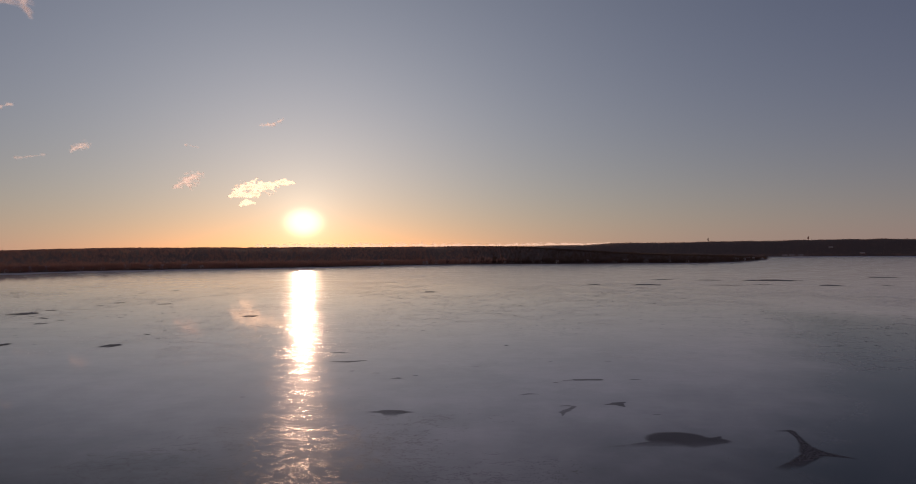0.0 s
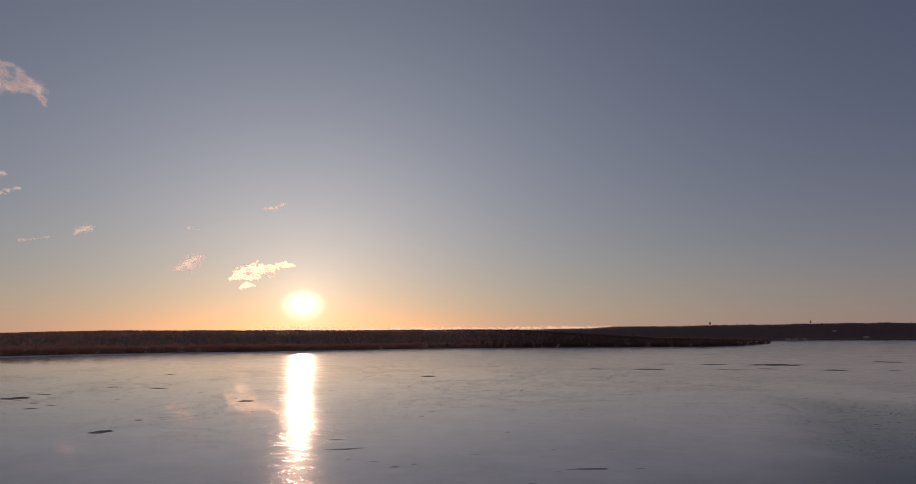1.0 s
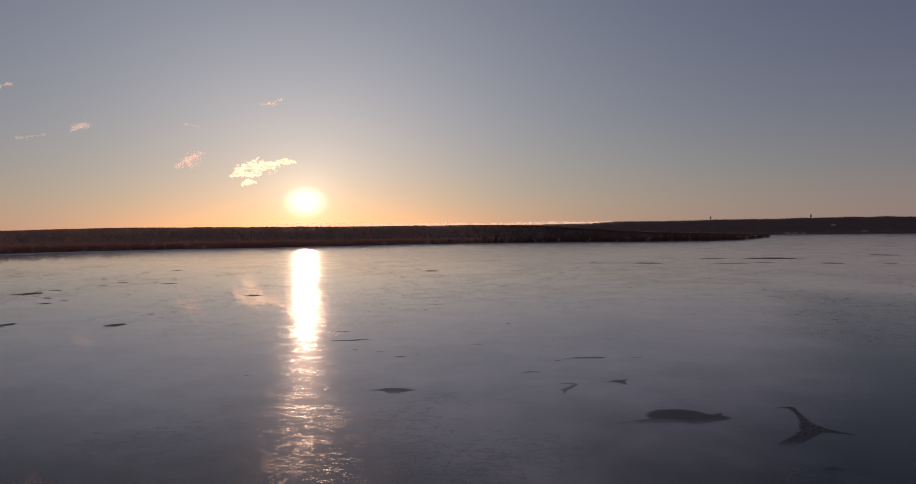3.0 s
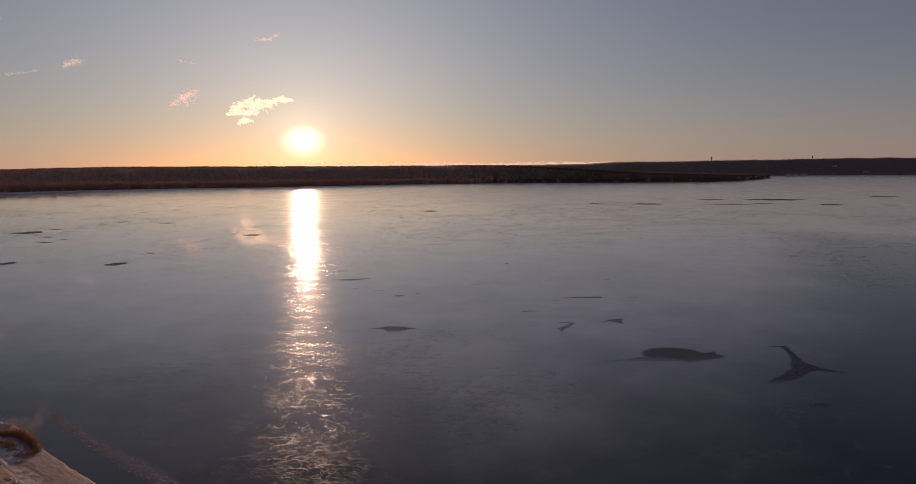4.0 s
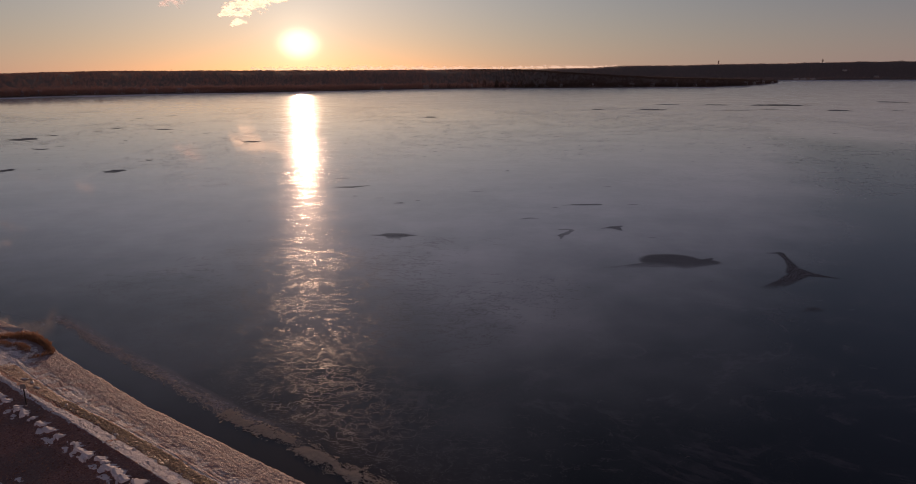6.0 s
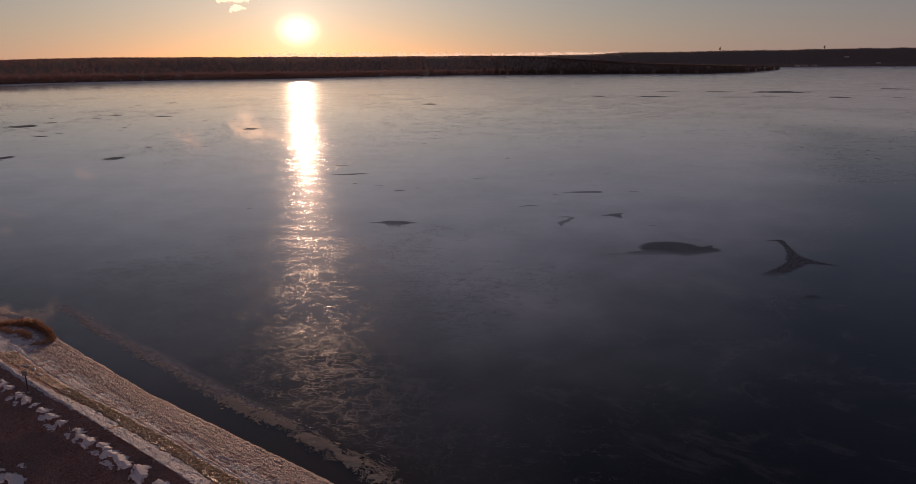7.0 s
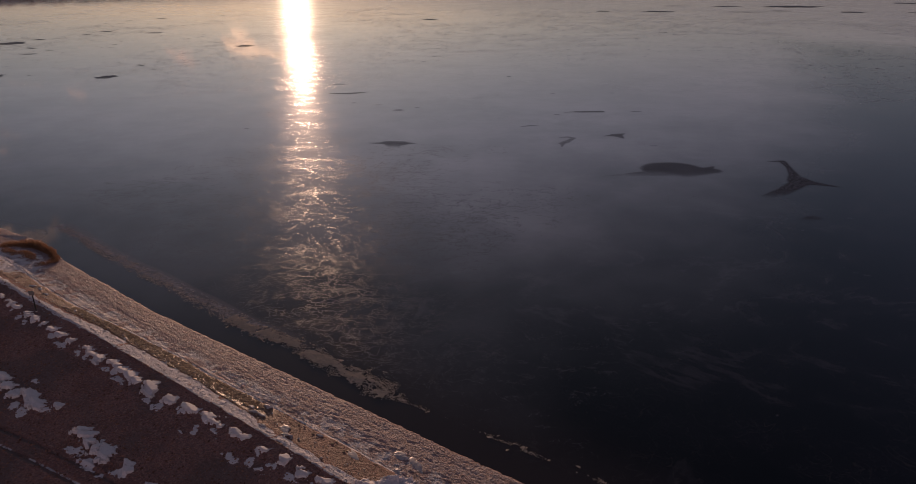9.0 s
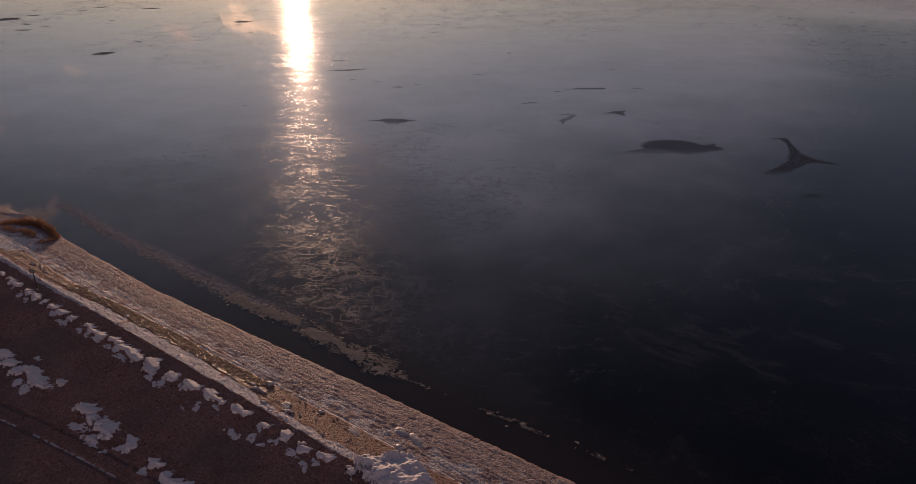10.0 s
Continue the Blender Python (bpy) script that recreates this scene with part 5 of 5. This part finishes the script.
def wrinkles(seed):
    """Fine wrinkles far out in the frosted ice."""
    rng = np.random.RandomState(seed)
    az = np.radians(np.arange(-36.0, 36.0, 0.13))
    r = np.geomspace(190.0, 620.0, 520)
    A, R = np.meshgrid(az, r, indexing="ij")
    X, Y = np.sin(A) * R, np.cos(A) * R
    field = fbm(X * 0.07 + 3, Y * 0.085 + 8, 5, 0.6)
    P, Q = [], []
    for level in (0.44, 0.54):
        p, q = isolines(field, X, Y, level)
        P.append(p)
        Q.append(q)
    P, Q = np.concatenate(P), np.concatenate(Q)
    keep = fbm(P[:, 0] * 0.02, P[:, 1] * 0.013 + 6, 4, 0.6) + rng.normal(0, 0.03, len(P)) - 0.15 * np.abs(np.log(np.hypot(P[:, 0], P[:, 1]) / 330)) > 0.435
    P, Q = P[keep], Q[keep]
    width = 0.0004 * np.hypot(P[:, 0], P[:, 1]) * rng.uniform(0.4, 1.3, len(P))
    return ribbons("ice_wrinkles", P, Q, width, 0.02, WRINKLE, seed, 0.1)


def skim_ice(seed):
    """A drifted band of broken skim ice that follows the beach."""
    rng = np.random.RandomState(seed)
    S, K = np.meshgrid(np.arange(-46, 30, 0.06), np.arange(-2.2, 2.2, 0.06), indexing="ij")
    mid = np.interp(S, [-44, -34, -25, -15, -6.7, -1.6, 3.3, 7.2, 9.5, 12.5, 14.6, 18, 30], [-5.9, -5.0, -4.7, -4.3, -4.0, -4.4, -4.1, -4.1, -3.8, -3.6, -3.8, -4.0, -4.6])
    wide = np.interp(S, [-44, -12, -6, -2, 3, 9, 11.0, 12.2, 30], [0.8, 0.85, 1.1, 0.8, 1.2, 1.6, 1.0, 0.6, 0.5])
    X, Y = beach_xy(S, mid + K)
    field = fbm(S * 1.1 + 3, K * 2.2, 4, 0.6)
    P, Q = [], []
    for level in (0.34, 0.39, 0.44, 0.49, 0.54, 0.59, 0.64):
        p, q = isolines(field, X, Y, level)
        P.append(p)
        Q.append(q)
    P, Q = np.concatenate(P), np.concatenate(Q)
    m = (P + Q) / 2
    s = (m[:, 0] - MID.x) * ALONG.x + (m[:, 1] - MID.y) * ALONG.y
    d = (m[:, 0] - MID.x) * INLAND.x + (m[:, 1] - MID.y) * INLAND.y
    k = (d - np.interp(s, S[:, 0], mid[:, 0])) / np.interp(s, S[:, 0], wide[:, 0])
    cover = 1.15 - np.abs(k) + 1.8 * (fbm(s * 0.8, d * 0.8 + 4, 3) - 0.5) - 0.7 * ease(s, 10.5, 13)
    keep = cover > 0.2 + 0.75 * rng.rand(len(m))
    P, Q = P[keep], Q[keep]
    return ribbons("skim_ice", P, Q, rng.uniform(0.010, 0.026, len(P)), 0.25, FLAKE, seed)


tagged(frost_ridges(77), "thin frosted crack ridges wandering over dark ice", "ice ridges", kind="stuff")
tagged(wrinkles(31), "fine faint wrinkles in pale frosted ice", "ice wrinkles", kind="stuff")
def ice_plates(seed, count=4400):
    """Small flat plates of broken skim ice, crowded in the middle of the band."""
    rng = np.random.RandomState(seed)
    s = np.where(rng.rand(count) < 0.95, rng.uniform(-9.5, 10.5, count), rng.uniform(-40, 26, count))
    d = np.interp(s, [-44, -34, -25, -15, -6.7, -1.6, 3.3, 7.2, 9.5, 12.5, 18, 30], [-5.9, -5.0, -4.7, -4.3, -4.0, -4.4, -4.1, -4.1, -3.8, -3.6, -4.0, -4.6]) + 0.2 + rng.normal(0, 0.36, count)
    keep = fbm(s * 0.7 + 5, d * 1.1, 3) + 0.1 * rng.rand(count) - 0.12 * ease(s, 1, 6) > 0.47
    V, F, base = [], [], 0
    for x, y in np.stack(beach_xy(s[keep], d[keep]), 1):
        n = rng.randint(4, 7)
        a = np.sort(rng.rand(n)) * 6.28
        r = rng.uniform(0.05, 0.17)
        tip = rng.normal(0, 0.1, 2)
        px_, py_ = np.cos(a) * r * rng.uniform(0.8, 1.8), np.sin(a) * r
        V.append(np.stack([x + px_, y + py_, 0.03 + px_ * tip[0] + py_ * tip[1]], 1))
        F.append(list(range(base, base + n)))
        base += n
    return mesh_ob("ice_plates", np.concatenate(V), F, FLAKE)


tagged(ice_plates(19), "small broken plates of thin ice off the beach", "ice plates", kind="stuff")


def frost_band(seed):
    """A thin bloom of frost on the ice, far along the drifted band."""
    s, k = np.arange(-48, 6, 0.25), np.arange(-2.4, 2.4, 0.12)
    S, K = np.meshgrid(s, k, indexing="ij")
    mid = np.interp(S, [-44, -34, -25, -15, -6.7, -1.6, 3.3, 7.2], [-5.9, -5.0, -4.7, -4.3, -4.0, -4.4, -4.1, -4.1])
    X, Y = beach_xy(S, mid + K)
    body = np.clip(1 - np.abs(K + 0.3) / (1.25 + 0.7 * (fbm(S * 0.35 + seed, K * 0.6, 3) - 0.5)), 0, 1) ** 0.7
    cover = body * ease(-S, -3, 8) * (0.55 + 1.3 * (fbm(S * 0.5, K * 3.0 + seed, 4, 0.6) - 0.42))
    v = np.stack([X.ravel(), Y.ravel(), np.full(X.size, 0.016)], 1)
    return mesh_ob("frost_bloom", v, grid_faces(len(s), len(k)), BLOOM, attrs={"cover": np.clip(cover, 0, 1).ravel()})


tagged(frost_band(4), "pale bloom of frost on dark ice off the beach", "frost", kind="stuff")
tagged(skim_ice(12), "broken skim ice in a drifted band off the beach", "skim ice", kind="stuff")


# ------------------------------------------------------------------ the point: reeds, slab, stake
def reeds(s, d, count, spread, tall, seed):
    rng = np.random.RandomState(seed)
    root = tagged(new("reed_clump"), "dry rust-brown reeds at the snowy point", "reeds", "reed clumps on the point")
    px, py = beach_xy(s, d)
    root.location = (px, py, beach_z(s, d))
    V, F, W, G = [], [], [], []
    for i in range(count):
        a, r = rng.rand() * 6.28, rng.rand() ** 0.6
        bx, by = math.cos(a) * r * spread[0], math.sin(a) * r * spread[1]
        bx, by = bx * ALONG.x + by * INLAND.x, bx * ALONG.y + by * INLAND.y
        h = tall * rng.uniform(0.55, 1.1) * (1 - 0.4 * r)
        lx, ly = rng.normal(0, 0.22) * h, rng.normal(0, 0.22) * h
        w = rng.uniform(0.012, 0.028)
        t = rng.rand() * 3.14
        wx, wy = math.cos(t) * w, math.sin(t) * w
        k = len(V)
        V += [(bx - wx, by - wy, -0.1), (bx + wx, by + wy, -0.1), (bx + lx * 0.5 + wx * 0.7, by + ly * 0.5 + wy * 0.7, h * 0.6), (bx + lx * 0.5 - wx * 0.7, by + ly * 0.5 - wy * 0.7, h * 0.6), (bx + lx * 1.2, by + ly * 1.2, h)]
        F += [(k, k + 1, k + 2, k + 3), (k + 3, k + 2, k + 4)]
        if i % 4 == 0:
            k = len(W)
            W += [(bx + lx - wx * 2, by + ly - wy * 2, h * 0.85), (bx + lx + wx * 2, by + ly + wy * 2, h * 0.85), (bx + lx * 1.4, by + ly * 1.4, h * 1.12), (bx + lx * 1.2 + wx * 3, by + ly * 1.2 + wy * 3, h)]
            G += [(k, k + 1, k + 3, k + 2)]
    tagged(mesh_ob("stem_tuft", V, F, STEM, root), kind="stuff")
    tagged(mesh_ob("seed_tuft", W, G, STEM, root), kind="stuff")
    return root


for i, (s, d, n, sp, h) in enumerate([(-41.6, -1.1, 800, (1.8, 0.7), 0.75), (-39.4, -1.1, 650, (1.6, 0.5), 0.7), (-43.4, -0.3, 600, (1.3, 1.0), 0.6), (-44.6, 0.9, 450, (1.0, 1.0), 0.5), (-37.4, -0.8, 350, (1.2, 0.45), 0.4),
                                      (-39.4, 1.1, 450, (1.9, 0.6), 0.4), (-41.6, 1.9, 400, (1.8, 0.6), 0.32), (-36.2, -0.2, 200, (0.8, 0.5), 0.32), (-35.6, 1.2, 200, (0.5, 1.2), 0.28)]):
    reeds(s, d, n, sp, h, 70 + i)

slab = tagged(new("boat_ramp"), "pale weathered concrete boat ramp at the point", "boat ramp")
slab.matrix_basis = pose(-52.5, 74.3, 0.1, 0, 0, 172)
for i in range(5):
    part("slab", box(2.44, 3.0, 0.28, (0, 0, -0.2), 0.04), CONCRETE, slab).matrix_basis = pose(1.25 + 2.47 * i, 0, -0.01 * (i % 2))
for side in (-1, 1):
    part("kerb", box(12.3, 0.16, 0.07, (0, 0, 0), 0.02), CONCRETE, slab).matrix_basis = pose(6.2, side * 1.4, 0.075)

stake = tagged(new("sign_post"), "thin dark steel stake with a small dull plate in the sand", "post")
px, py = beach_xy(-23.5, 6.88)
stake.location = (px, py, beach_z(-23.5, 6.88) - 0.15)
part("post", tube(0.055, 0.05, 2.1, 8), STEEL, stake)
part("sign_plate", box(0.5, 0.03, 0.42, (0, -0.075, 1.85), 0.01), SIGN, stake)
part("base", tube(0.11, 0.07, 0.12, 8, (0, 0, 0.12)), CONCRETE, stake)
